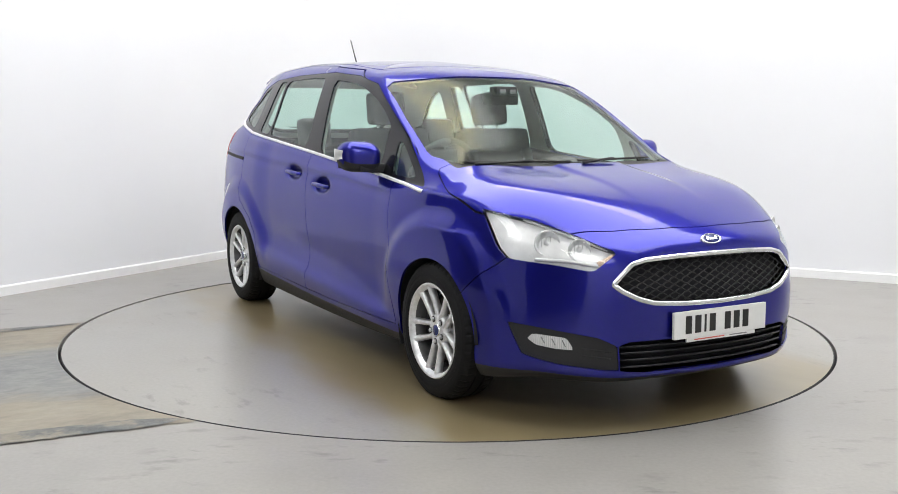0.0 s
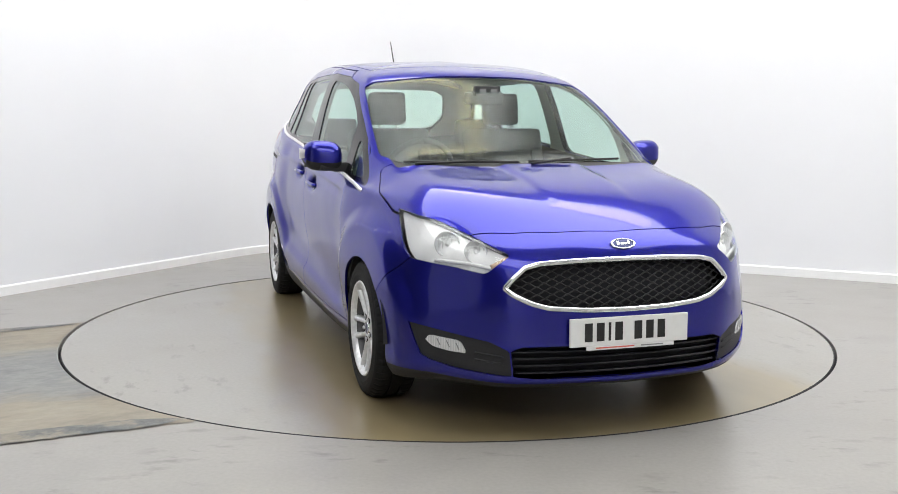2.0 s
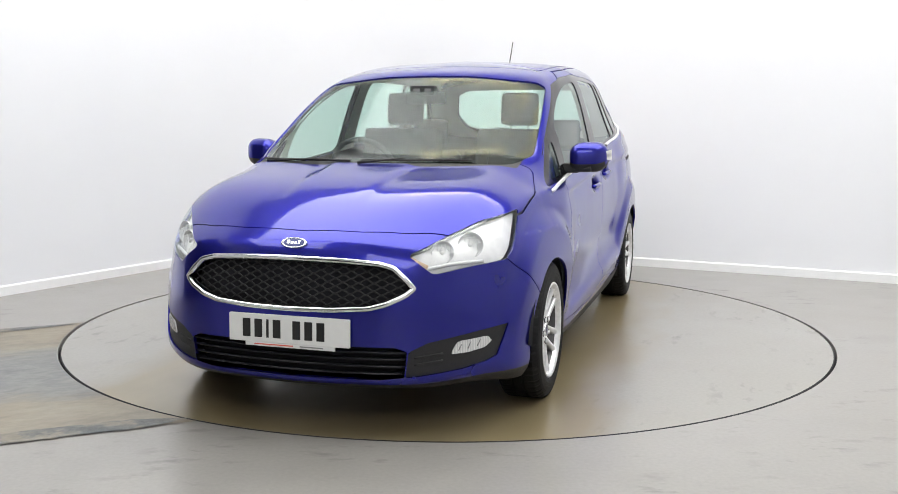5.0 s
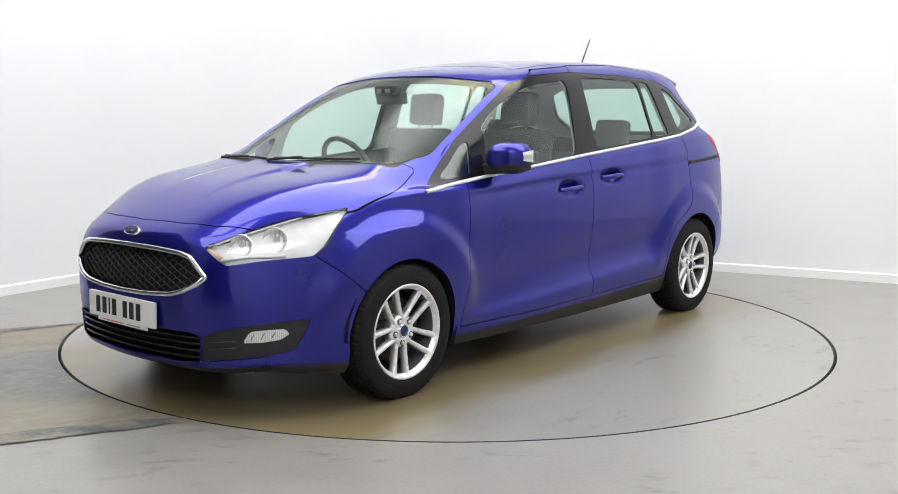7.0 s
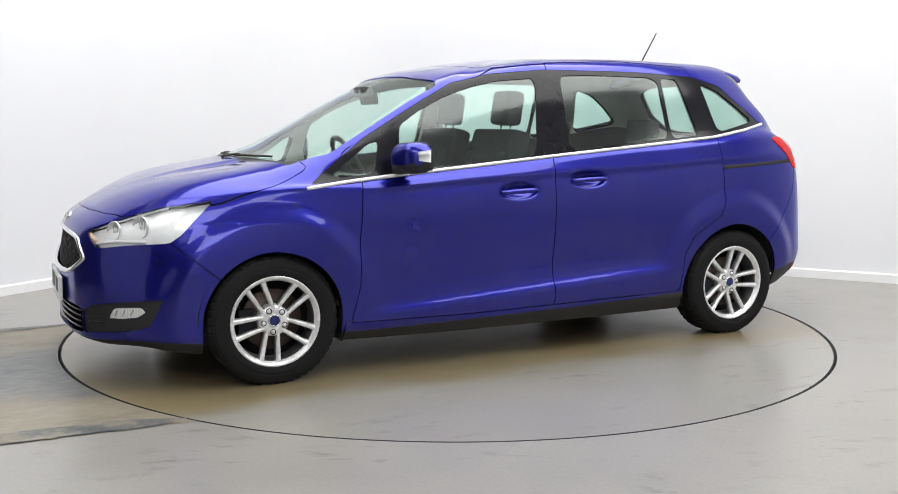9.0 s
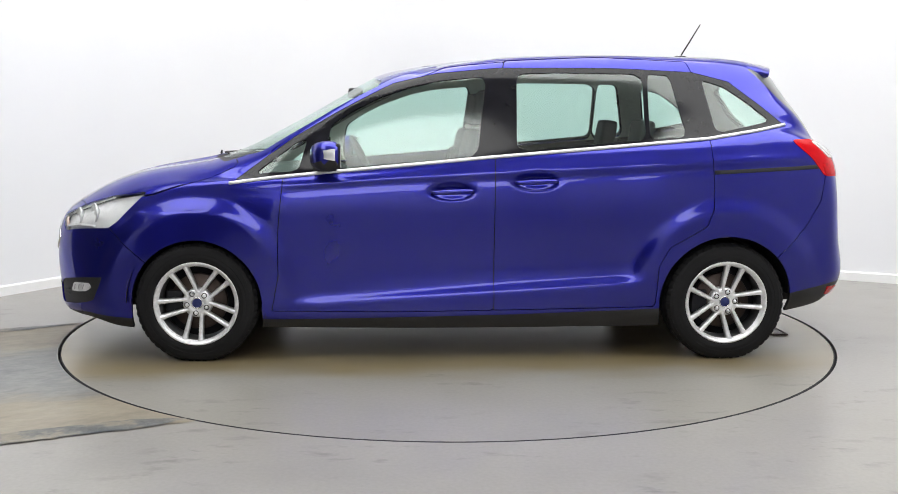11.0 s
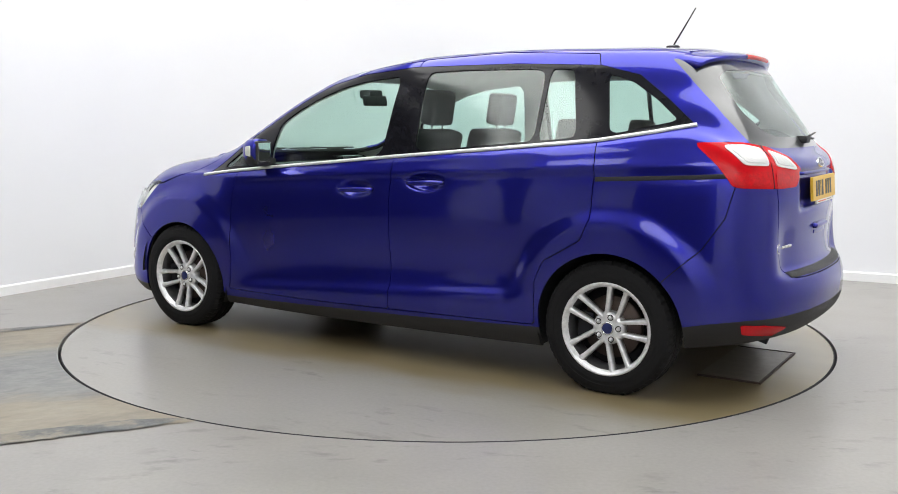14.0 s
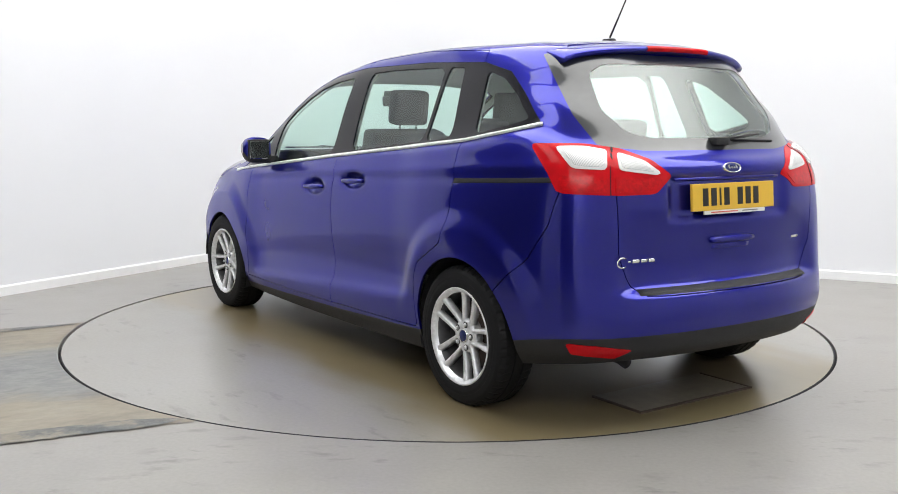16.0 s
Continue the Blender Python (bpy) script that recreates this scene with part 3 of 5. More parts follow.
def body_surface():
    ctrl = np.array(ROWS, float)
    a, vs = spread(ctrl, 11, False)
    b, us = spread(a.transpose(1, 0, 2), 24, True)
    g = b.transpose(1, 0, 2)
    flip = np.array([1, -1, 1.0])

    def ease(q, along_v, along_u):
        for _ in range(along_v):
            s = q.copy()
            s[1:-1] = 0.5 * q[1:-1] + 0.25 * (q[2:] + q[:-2])
            q = s
        for _ in range(along_u):
            w = np.concatenate([q[:, 1:2] * flip, q, q[:, -2:-1] * flip], 1)
            q = 0.5 * q + 0.25 * (w[:, 2:] + w[:, :-2])
        return q

    # ease the joints between spans without shrinking the shape
    soft = ease(g, 22, 130)
    g = ease(soft + (soft - ease(soft, 22, 130)), 4, 6)
    g[:, 0, 1] = g[:, -1, 1] = 0.0
    g[-1, :, 1] = 0.0
    x, y, z = g[..., 0], g[..., 1], g[..., 2]
    side = np.clip((y - 0.6) / 0.15, 0, 1)
    for hub, grow in ((HUB_F, 0.027), (HUB_R, 0.026)):      # bulged wheel arches with a crest above
        r = np.hypot(x - hub, (z - HUB_Z) * 0.98)
        t = np.clip((r - 0.455) / 0.105, 0, 1)
        fade = np.clip((z - 0.30) / 0.25, 0, 1)
        y += side * grow * (1 - t * t * (3 - 2 * t)) * fade
    # step low along the doors, hollow above it, lip under the windows
    mid = np.clip((1.06 - np.abs(x + 0.06)) / 0.30, 0, 1)
    mid = mid * mid * (3 - 2 * mid) * side
    low = 0.367 - 0.066 * x
    y += mid * (0.024 / (1 + np.exp((z - low) / 0.011)) - 0.014 - 0.012 * np.exp(-((z - low - 0.10) / 0.10) ** 2))
    rise = z - np.interp(x, [-1.9, -1.3, -0.88, -0.22, 0.34, 0.87], [1.06, 1.035, 1.008, 0.978, 0.952, 0.915])
    lip = np.where(rise > 0, np.exp(-(rise / 0.035) ** 2), np.exp(-(rise / 0.012) ** 2) - 0.5 * np.exp(-((rise + 0.03) / 0.022) ** 2))
    y += side * 0.007 * lip * np.clip((0.95 - x) / 0.2, 0, 1) * np.clip((x + 1.95) / 0.15, 0, 1)
    # raised middle of the bonnet
    bon = np.clip((x - 1.22) / 0.1, 0, 1) * np.clip((1.95 - x) / 0.45, 0, 1) * (z > 0.78)
    edge = 0.185 + 0.03 * (1.95 - x)
    z += bon * 0.014 / (1 + np.exp((y - edge) / 0.010)) - bon * 0.007
    # scoops behind the door handles, recess round the rear plate
    for hx, hz in ((0.02, .892), (-.42, .944)):
        y -= 0.032 * np.exp(-(((x - hx) / 0.100) ** 2 + ((z - hz) / 0.038) ** 2) ** 2) * side
    x += 0.022 * (x < -2.0) / (1 + np.exp((np.abs(y) - 0.37) / 0.012)) / (1 + np.exp((np.abs(z - 0.945) - 0.088) / 0.006))
    # bumper ledge below the tailgate
    step = 1 / (1 + np.exp(np.clip(-(z - 0.572) / 0.007, -40, 40)))
    x += 0.050 * (x < -1.8) * step * np.clip((0.90 - z) / 0.33, 0, 1) / (1 + np.exp((np.abs(y) - 0.60) / 0.03))
    nv, nu = x.shape
    du = np.gradient(g, axis=1)
    dv = np.gradient(g, axis=0)
    du[:, 0, ::2] = 0
    du[:, -1, ::2] = 0
    n = np.cross(du, dv)
    n[-1] = (0, 0, -1)
    n /= np.maximum(np.linalg.norm(n, axis=-1, keepdims=True), 1e-9)
    if (n[nv // 3, nu // 2, 1]) < 0:
        n = -n
    n[-1] = (0, 0, 1)
    P = np.concatenate([g, n, np.broadcast_to(us[None, :, None], (nv, nu, 1)), np.broadcast_to(vs[:, None, None], (nv, nu, 1))], -1).reshape(-1, 8)
    idx = np.arange(nv * nu).reshape(nv, nu)
    q = np.stack([idx[:-1, :-1], idx[:-1, 1:], idx[1:, 1:], idx[1:, :-1]], -1).reshape(-1, 4)
    T = np.concatenate([q[:, [0, 1, 2]], q[:, [0, 2, 3]]])
    p = P[T][:, :, :3]
    fn = np.cross(p[:, 1] - p[:, 0], p[:, 2] - p[:, 0])
    area = np.linalg.norm(fn, axis=1)
    T, fn = T[area > 1e-9], fn[area > 1e-9]
    turn = (fn * P[T].mean(1)[:, 3:6]).sum(1) < 0
    T[turn] = T[turn][:, ::-1]
    return P, T


def cut(mesh, d):
    """Splits a mesh along the line where the field d is zero: (d < 0, d > 0)."""
    P, T = mesh
    d = np.where(np.abs(d) < 1e-7, 1e-7, d)
    neg = d[T] < 0
    cnt = neg.sum(1)
    keep_in, keep_out = list(map(tuple, T[cnt == 3])), list(map(tuple, T[cnt == 0]))
    extra, made = [], {}
    base = len(P)

    def cross(a, b):
        key = (a, b) if a < b else (b, a)
        if key not in made:
            t = d[a] / (d[a] - d[b])
            made[key] = base + len(extra)
            extra.append(P[a] + (P[b] - P[a]) * t)
        return made[key]

    for tri, ng, c in zip(T[(cnt == 1) | (cnt == 2)], neg[(cnt == 1) | (cnt == 2)], cnt[(cnt == 1) | (cnt == 2)]):
        odd = c == 1
        k = int(np.argmax(ng == odd))
        a, b, e = int(tri[k]), int(tri[(k + 1) % 3]), int(tri[(k + 2) % 3])
        ab, ae = cross(a, b), cross(a, e)
        one, two = (keep_in, keep_out) if odd else (keep_out, keep_in)
        one.append((a, ab, ae))
        two += [(ab, b, e), (ab, e, ae)]
    Q = np.concatenate([P, np.array(extra)]) if extra else P
    return tidy(Q, keep_in), tidy(Q, keep_out)


def tidy(P, tris):
    T = np.array(tris, int).reshape(-1, 3)
    used, inv = np.unique(T, return_inverse=True)
    return P[used], inv.reshape(-1, 3)


def polygon(px, py, poly):
    """Signed distance to a closed outline, negative inside."""
    poly = np.array(poly, float)
    best = np.full(px.shape, 1e9)
    inside = np.zeros(px.shape, bool)
    for (ax, ay), (bx, by) in zip(poly, np.roll(poly, -1, axis=0)):
        ex, ey = bx - ax, by - ay
        t = np.clip(((px - ax) * ex + (py - ay) * ey) / (ex * ex + ey * ey + 1e-12), 0, 1)
        best = np.minimum(best, np.hypot(px - ax - t * ex, py - ay - t * ey))
        with np.errstate(divide="ignore", invalid="ignore"):
            hit = ((ay > py) != (by > py)) & (px < (bx - ax) * (py - ay) / (by - ay + 1e-15) + ax)
        inside ^= hit
    return np.where(inside, -best, best)


def rounded(poly, n=3):
    """Corners cut round (Chaikin)."""
    p = np.array(poly, float)
    for _ in range(n):
        q = np.roll(p, -1, axis=0)
        p = np.stack([0.91 * p + 0.09 * q, 0.09 * p + 0.91 * q], 1).reshape(-1, 2)
    return p


def side_field(poly, lo=4.2, hi=12.4):
    return lambda P: np.maximum.reduce([polygon(P[:, 0], P[:, 2], poly), (lo - P[:, 6]) * 0.2, (P[:, 6] - hi) * 0.2])


def front_field(poly, hi=6.5):
    return lambda P: np.maximum(polygon(P[:, 1], P[:, 2], poly), (P[:, 6] - hi) * 0.2)


def rear_field(poly, lo=10.6):
    return lambda P: np.maximum(polygon(P[:, 1], P[:, 2], poly), (lo - P[:, 6]) * 0.2)


def skin(name, mesh, material, parent, both=True, left=True, rim=0.012, offset=0.0, label=""):
    """A body panel from a piece of the surface: smooth outer face with a turned-in edge, mirrored where asked."""
    P, T = mesh
    if len(T) == 0:
        return None
    pos, nor = P[:, :3] + P[:, 3:6] * offset, P[:, 3:6] / np.linalg.norm(P[:, 3:6], axis=1, keepdims=True)
    verts, norms, faces = [pos], [nor], [T]
    count = len(pos)
    if rim:
        edges = {}
        for t in T:
            for a, b in ((t[0], t[1]), (t[1], t[2]), (t[2], t[0])):
                key = (min(a, b), max(a, b))
                edges[key] = None if key in edges else (a, b)
        open_edges = [e for e in edges.values() if e is not None and not (abs(pos[e[0], 1]) < 1e-4 and abs(pos[e[1], 1]) < 1e-4)]
        if open_edges:
            e = np.array(open_edges)
            a, b = e[:, 0], e[:, 1]
            out = np.cross(pos[b] - pos[a], nor[a])
            out /= np.maximum(np.linalg.norm(out, axis=1, keepdims=True), 1e-9)
            quad = np.concatenate([pos[a], pos[b], pos[b] - nor[b] * rim, pos[a] - nor[a] * rim])
            k = len(e)
            i = np.arange(k) + count
            verts.append(quad)
            norms.append(np.concatenate([out] * 4))
            faces += [np.stack([i + k, i, i + 2 * k], 1), np.stack([i, i + 3 * k, i + 2 * k], 1)]
            count += 4 * k
    V, Nn, F = np.concatenate(verts), np.concatenate(norms), np.concatenate(faces)
    flip = np.array([1, -1, 1.0])
    if both:
        V, Nn, F = np.concatenate([V, V * flip]), np.concatenate([Nn, Nn * flip]), np.concatenate([F, F[:, ::-1] + len(V)])
    elif not left:
        V, Nn, F = V * flip, Nn * flip, F[:, ::-1]
    me = bpy.data.meshes.new(name)
    me.from_pydata(V.tolist(), [], F.tolist())
    me.polygons.foreach_set("use_smooth", [True] * len(me.polygons))
    me.update()
    me.normals_split_custom_set_from_vertices(Nn.tolist())
    return put(name, me, material, parent, label)


def pair(name, mesh, material, parent, **kw):
    return [skin(name, mesh, material, parent, both=False, left=s, **kw) for s in (True, False)]


car = tagged(new("car"), "metallic blue family car with seven seats parked on the turntable", "car")
GAP = 0.0022
whole = body_surface()

# the outlines, in metres on the car
DLO = [(1.15, .945), (.97, 1.08), (.71, 1.268), (.43, 1.430), (.10, 1.506), (-.23, 1.537), (-.84, 1.540), (-1.28, 1.522), (-1.48, 1.472), (-1.64, 1.352), (-1.77, 1.243), (-1.34, 1.172), (-.78, 1.122), (-.19, 1.072), (.26, 1.028), (.73, .985)]
QUARTER = [(1.055, .976), (.82, 1.150), (.778, 1.152), (.82, .994)]
FRONTWIN = [(.665, 1.002), (.678, 1.09), (.655, 1.232), (.54, 1.306), (.40, 1.376), (.237, 1.433), (.077, 1.468), (-.165, 1.490), (-.112, 1.068), (.288, 1.034)]
REARWIN = [(-.325, 1.506), (-.543, 1.514), (-1.003, 1.510), (-1.003, 1.160), (-.78, 1.140), (-.318, 1.094)]
SLIDEWIN = [(-1.03, 1.510), (-1.152, 1.504), (-1.224, 1.180), (-1.024, 1.161)]
BACKWIN = [(-1.327, 1.483), (-1.454, 1.443), (-1.581, 1.358), (-1.695, 1.262), (-1.383, 1.196)]
SCREENLINE = [(-.3, 1.061), (.40, 1.060), (.65, 1.056), (.720, 1.088), (.690, 1.28), (.650, 1.435), (.595, 1.466), (.25, 1.500), (-.3, 1.506)]
REARCLEAR = [(-.3, 1.185), (.36, 1.187), (.47, 1.215), (.535, 1.30), (.50, 1.46), (.42, 1.50), (-.3, 1.51)]
GRILLE = [(-.5, .712), (.37, .700), (.42, .685), (.497, .61), (.487, .592), (.38, .535), (.30, .522), (-.5, .512)]
LOWGRILLE = [(-.5, .375), (.43, .372), (.475, .355), (.462, .250), (.37, .241), (-.5, .238)]
FOGPOD = [(.805, .432), (.79, .37), (.772, .306), (.74, .290), (.664, .270), (.51, .251), (.467, .249), (.480, .354), (.55, .389), (.62, .402), (.72, .420)]
HEADLAMP = [(-1.680, .732), (-1.55, .655), (-1.33, .675), (-1.03, .690), (-.96, .73), (-.825, .882), (-.95, .870), (-1.17, .848), (-1.40, .800)]
TAILLAMP = [(-.985, 1.165), (-1.30, 1.165), (-1.50, 1.145), (-1.68, 1.10), (-1.80, 1.037), (-1.71, .965), (-1.52, .962), (-1.16, .972), (-1.10, 1.05)]
HOOD = [(2.122, -.4), (2.122, 0), (2.105, .25), (2.06, .44), (1.97, .62), (1.85, .72), (1.60, .795), (1.37, .805), (1.14, .740), (1.195, .6), (1.255, .4), (1.286, .2), (1.294, 0), (1.294, -.4)]
DOOR_F = [(.895, .97), (.925, .67), (.925, .45), (.965, .262), (.30, .258), (-.20, .265), (-.20, .70), (-.205, 1.07), (-.245, 1.50), (-.262, 1.57), (.05, 1.54), (.2, 1.475), (.46, 1.415), (.72, 1.28), (.97, 1.09)]
DOOR_R = [(-.20, .265), (-.20, .70), (-.205, 1.07), (-.245, 1.50), (-.266, 1.575), (-.76, 1.60), (-1.255, 1.578), (-1.285, 1.50), (-1.34, 1.16), (-1.352, 1.0), (-1.35, .81), (-1.31, .71), (-1.20, .645), (-1.12, .60), (-1.07, .50), (-1.06, .28)]
TAILGATE = [(-.3, .555), (.50, .555), (.555, .60), (.615, .72), (.625, .97), (.600, 1.02), (.60, 1.165), (.60, 1.42), (.575, 1.53), (.47, 1.588), (-.3, 1.61)]


def corner_f(P):
    return np.maximum(polygon(P[:, 1] - P[:, 0], P[:, 2], rounded(HEADLAMP, 2)), (P[:, 6] - 6.0) * 0.2)


def corner_r(P):
    return np.maximum(polygon(P[:, 1] + P[:, 0], P[:, 2], rounded(TAILLAMP, 2)), (10.0 - P[:, 6]) * 0.2)


def rear_glass(P):
    """Outline of the rear window: straight slanting sides that wrap round on to the flanks."""
    x, y, z = P[:, 0], P[:, 1], P[:, 2]
    sides = (y + x - np.interp(z, [1.10, 1.167, 1.281, 1.40, 1.535, 1.60], [-1.44, -1.363, -1.225, -1.130, -1.027, -0.985])) * 0.7
    foot = np.interp(y, [0.0, 0.42, 0.56, 0.66], [1.136, 1.136, 1.150, 1.172]) - z
    return np.maximum.reduce([sides, foot, z - 1.545, (9.6 - P[:, 6]) * 0.2])


def arches(P):
    d = np.full(len(P), 9.0)
    for hub, r, zc in ((HUB_F, 0.338, 0.300), (HUB_R, 0.348, 0.310)):
        e = np.hypot((P[:, 0] - hub) / (1.0 if hub > 0 else 1.02), P[:, 2] - zc) - r
        skirt = np.maximum(np.abs(P[:, 0] - hub) - r, P[:, 2] - zc)
        d = np.minimum(d, np.minimum(e, skirt))
    return np.maximum(d, (0.55 - P[:, 1]))


def lower(P):
    """Edge of the black lower cladding."""
    x, y = P[:, 0], P[:, 1]
    line = np.interp(x, [-2.3, -2.15, -2.05, -1.9, -1.8, -1.1, -0.3, 0.34, 0.93, 1.7, 1.95, 2.3], [.408, .398, .394, .373, .352, .270, .241, .227, .216, .225, .235, .207])
    return P[:, 2] - line


_, S = cut(whole, arches(whole[0]))
liner = S
black_low, S = cut(S, lower(S[0]))
glassy = {}
for nm, field in (("screen", front_field(rounded(SCREENLINE, 2))), ("rear", rear_glass), ("dlo", side_field(DLO)),
                  ("head", corner_f), ("tail", corner_r), ("grille", front_field(rounded(GRILLE, 2))), ("low", front_field(LOWGRILLE)), ("fog", front_field(FOGPOD))):
    glassy[nm], S = cut(S, field(S[0]))


def take(S, field):
    """Cuts a panel out and leaves a narrow gap round it."""
    inner, _ = cut(S, field(S[0]) + GAP)
    _, rest = cut(S, field(S[0]) - GAP)
    return inner, rest


cowl, S = cut(S, np.maximum.reduce([S[0][:, 6] - 3.6, 7.92 - S[0][:, 7], S[0][:, 7] - 9.0]))
hood, S = take(S, lambda P: np.maximum(polygon(P[:, 0], P[:, 1], rounded(HOOD, 1)), 0.7 - P[:, 2]))
tailgate, S = take(S, rear_field(rounded(TAILGATE, 1)))
roof, S = take(S, lambda P: (12.25 - P[:, 7]) * 0.1)
door_f, S = take(S, side_field(DOOR_F))
door_r, S = take(S, side_field(DOOR_R))
bumper_f, S = take(S, lambda P: np.maximum.reduce([-((P[:, 0] - 1.62) * 0.64 - (P[:, 2] - .53) * 0.77), 1.3 - P[:, 0], P[:, 2] - .86]))
bumper_r, S = take(S, side_field([(-1.60, .10), (-1.70, .55), (-1.86, .70), (-1.95, .84), (-1.985, 1.0), (-2.6, 1.0), (-2.6, .1)], 9, 20))

skin("bonnet", hood, PAINT, car)
skin("cowl_panel", cowl, BLACK, car, offset=-0.006, label="black plastic cowl below the windscreen")
skin("tailgate_panel", tailgate, PAINT, car)
skin("roof_panel", roof, PAINT, car)
doors_f = pair("front_door", door_f, PAINT, car)
doors_r = pair("sliding_door", door_r, PAINT, car)
skin("front_bumper", bumper_f, PAINT, car)
skin("rear_bumper", bumper_r, PAINT, car)
pair("side_panel", S, PAINT, car)
skin("lower_cladding", black_low, BLACK, car, label="black textured plastic cladding along the bottom edge")
skin("windscreen", glassy["screen"], SCREEN, car, rim=0, offset=-0.004, label="clear windscreen with a green tint")
clear, border = cut(glassy["rear"], rear_field(rounded(REARCLEAR, 2))(glassy["rear"][0]))
skin("rear_window", clear, REARPANE, car, rim=0, offset=-0.002, label="tinted rear window")
skin("rear_window_border", border, FRIT, car, label="black glass border of the rear window")
D = glassy["dlo"]
for nm, poly in (("quarter_light", QUARTER), ("front_door_window", FRONTWIN), ("rear_door_window", REARWIN), ("sliding_window", SLIDEWIN), ("rear_side_window", BACKWIN)):
    pane, D = cut(D, side_field(rounded(poly, 2))(D[0]))
    for pane_ob, door_ob in zip(pair(nm, pane, GLASS, car, rim=0, offset=-0.006), {"front_door_window": doors_f, "rear_door_window": doors_r, "sliding_window": doors_r}.get(nm, (car, car))):
        pane_ob.parent = door_ob
pair("window_surround", D, GLOSSBLACK, car, offset=-0.002, label="gloss black window surround and pillars")
skin("grille_back", glassy["grille"], LINER, car, rim=-0.055, offset=-0.05)
skin("lower_grille_back", glassy["low"], LINER, car, rim=-0.042, offset=-0.04)
pair("fog_lamp_pod", glassy["fog"], BLACK, car, rim=0.02, offset=-0.008)
lens_obs = pair("lens", glassy["head"], LENS, car, rim=0, offset=-0.001)
headlamps = pair("headlamp", glassy["head"], BEZEL, car, rim=-0.026, offset=-0.03)
for lens_ob, lamp_ob in zip(lens_obs, headlamps):
    lens_ob.parent = lamp_ob
tail_lamps = pair("tail_lamp", glassy["tail"], REDLENS, car, offset=0.003, label="red tail lamp with clear white fields")

# dark shell behind the panel gaps
L1 = liner
for field in (front_field(rounded(SCREENLINE, 2)), rear_glass, side_field(DLO), corner_f, front_field(GRILLE), front_field(LOWGRILLE)):
    _, L1 = cut(L1, field(L1[0]) - 0.004)
skin("inner_shell", L1, LINER, car, rim=0, offset=-0.016)


# ---------------------------------------------------------------- things fixed to the body
from mathutils.bvhtree import BVHTree

TREE = BVHTree.FromPolygons([tuple(p) for p in whole[0][:, :3]], [tuple(int(i) for i in t) for t in whole[1]])


def cast(origin, way):
    hit = TREE.ray_cast(Vector(origin), Vector(way))
    if hit[0] is None:
        near = TREE.find_nearest(Vector(origin) + Vector(way) * 2.0)
        return near[0], near[1]
    n = hit[1]
    return hit[0], n if n.dot(Vector(way)) < 0 else -n


def on_side(x, z):
    return cast((x, 3.0, z), (0, -1, 0))


def on_front(y, z):
    p, n = cast((4.0, abs(y), z), (-1, 0, 0))
    return (p, n) if y >= 0 else (Vector((p.x, -p.y, p.z)), Vector((n.x, -n.y, n.z)))


def on_rear(y, z):
    p, n = cast((-4.0, abs(y), z), (1, 0, 0))
    return (p, n) if y >= 0 else (Vector((p.x, -p.y, p.z)), Vector((n.x, -n.y, n.z)))


def bar(bm, places, width, height, sink=0.002, closed=False, taper=0.0):
    """A rounded moulding along places (point, normal) on the body."""
    k = len(places)
    prof = [(-0.5, 0.0), (-0.42, 0.7), (-0.2, 1.0), (0.2, 1.0), (0.42, 0.7), (0.5, 0.0)]
    rows = []
    for i, (p, n) in enumerate(places):
        a = places[(i + 1) % k if closed else min(i + 1, k - 1)][0]
        b = places[(i - 1) % k if closed else max(i - 1, 0)][0]
        t = (a - b).normalized()
        s = n.cross(t).normalized()
        w = width * (1 - taper * abs(2 * i / max(1, k - 1) - 1) ** 3)
        rows.append([bm.verts.new(p + s * (u * w) + n * (h * height - sink)) for u, h in prof])
    pairs = list(zip(rows, rows[1:])) + ([(rows[-1], rows[0])] if closed else [])
    for a, b in pairs:
        for j in range(len(prof) - 1):
            bm.faces.new((a[j], a[j + 1], b[j + 1], b[j]))
    if not closed:
        bm.faces.new(rows[0])
        bm.faces.new(rows[-1][::-1])
    bmesh.ops.recalc_face_normals(bm, faces=bm.faces)
    return bm


def densify(pts, n=10, closed=False):
    out = []
    seq = list(zip(pts, pts[1:] + (pts[:1] if closed else [])))
    for a, b in (seq if closed else seq[:len(pts) - 1]):
        for j in range(n):
            out.append(tuple(a[i] + (b[i] - a[i]) * j / n for i in range(2)))
    if not closed:
        out.append(tuple(pts[-1]))
    return out


def mirror_bm(bm):
    m = bm.copy()
    for v in m.verts:
        v.co.y = -v.co.y
    bmesh.ops.reverse_faces(m, faces=m.faces)
    return m


def both_sides(name, bm, material, parent=None, label="", smooth=True):
    other = mirror_bm(bm)
    return [part(name, bm, material, parent or car, label, smooth), part(name, other, material, parent or car, label, smooth)]


# bright strip under the side windows
line = [(1.175, .928), (.95, .957), (.73, .980), (.26, 1.024), (-.19, 1.067), (-.78, 1.117), (-1.34, 1.167), (-1.60, 1.208), (-1.775, 1.243)]
both_sides("window_strip", bar(bmesh.new(), [on_side(*q) for q in densify(line, 8)], 0.018, 0.010, -0.001), SATIN, label="thin bright strip under the side windows")
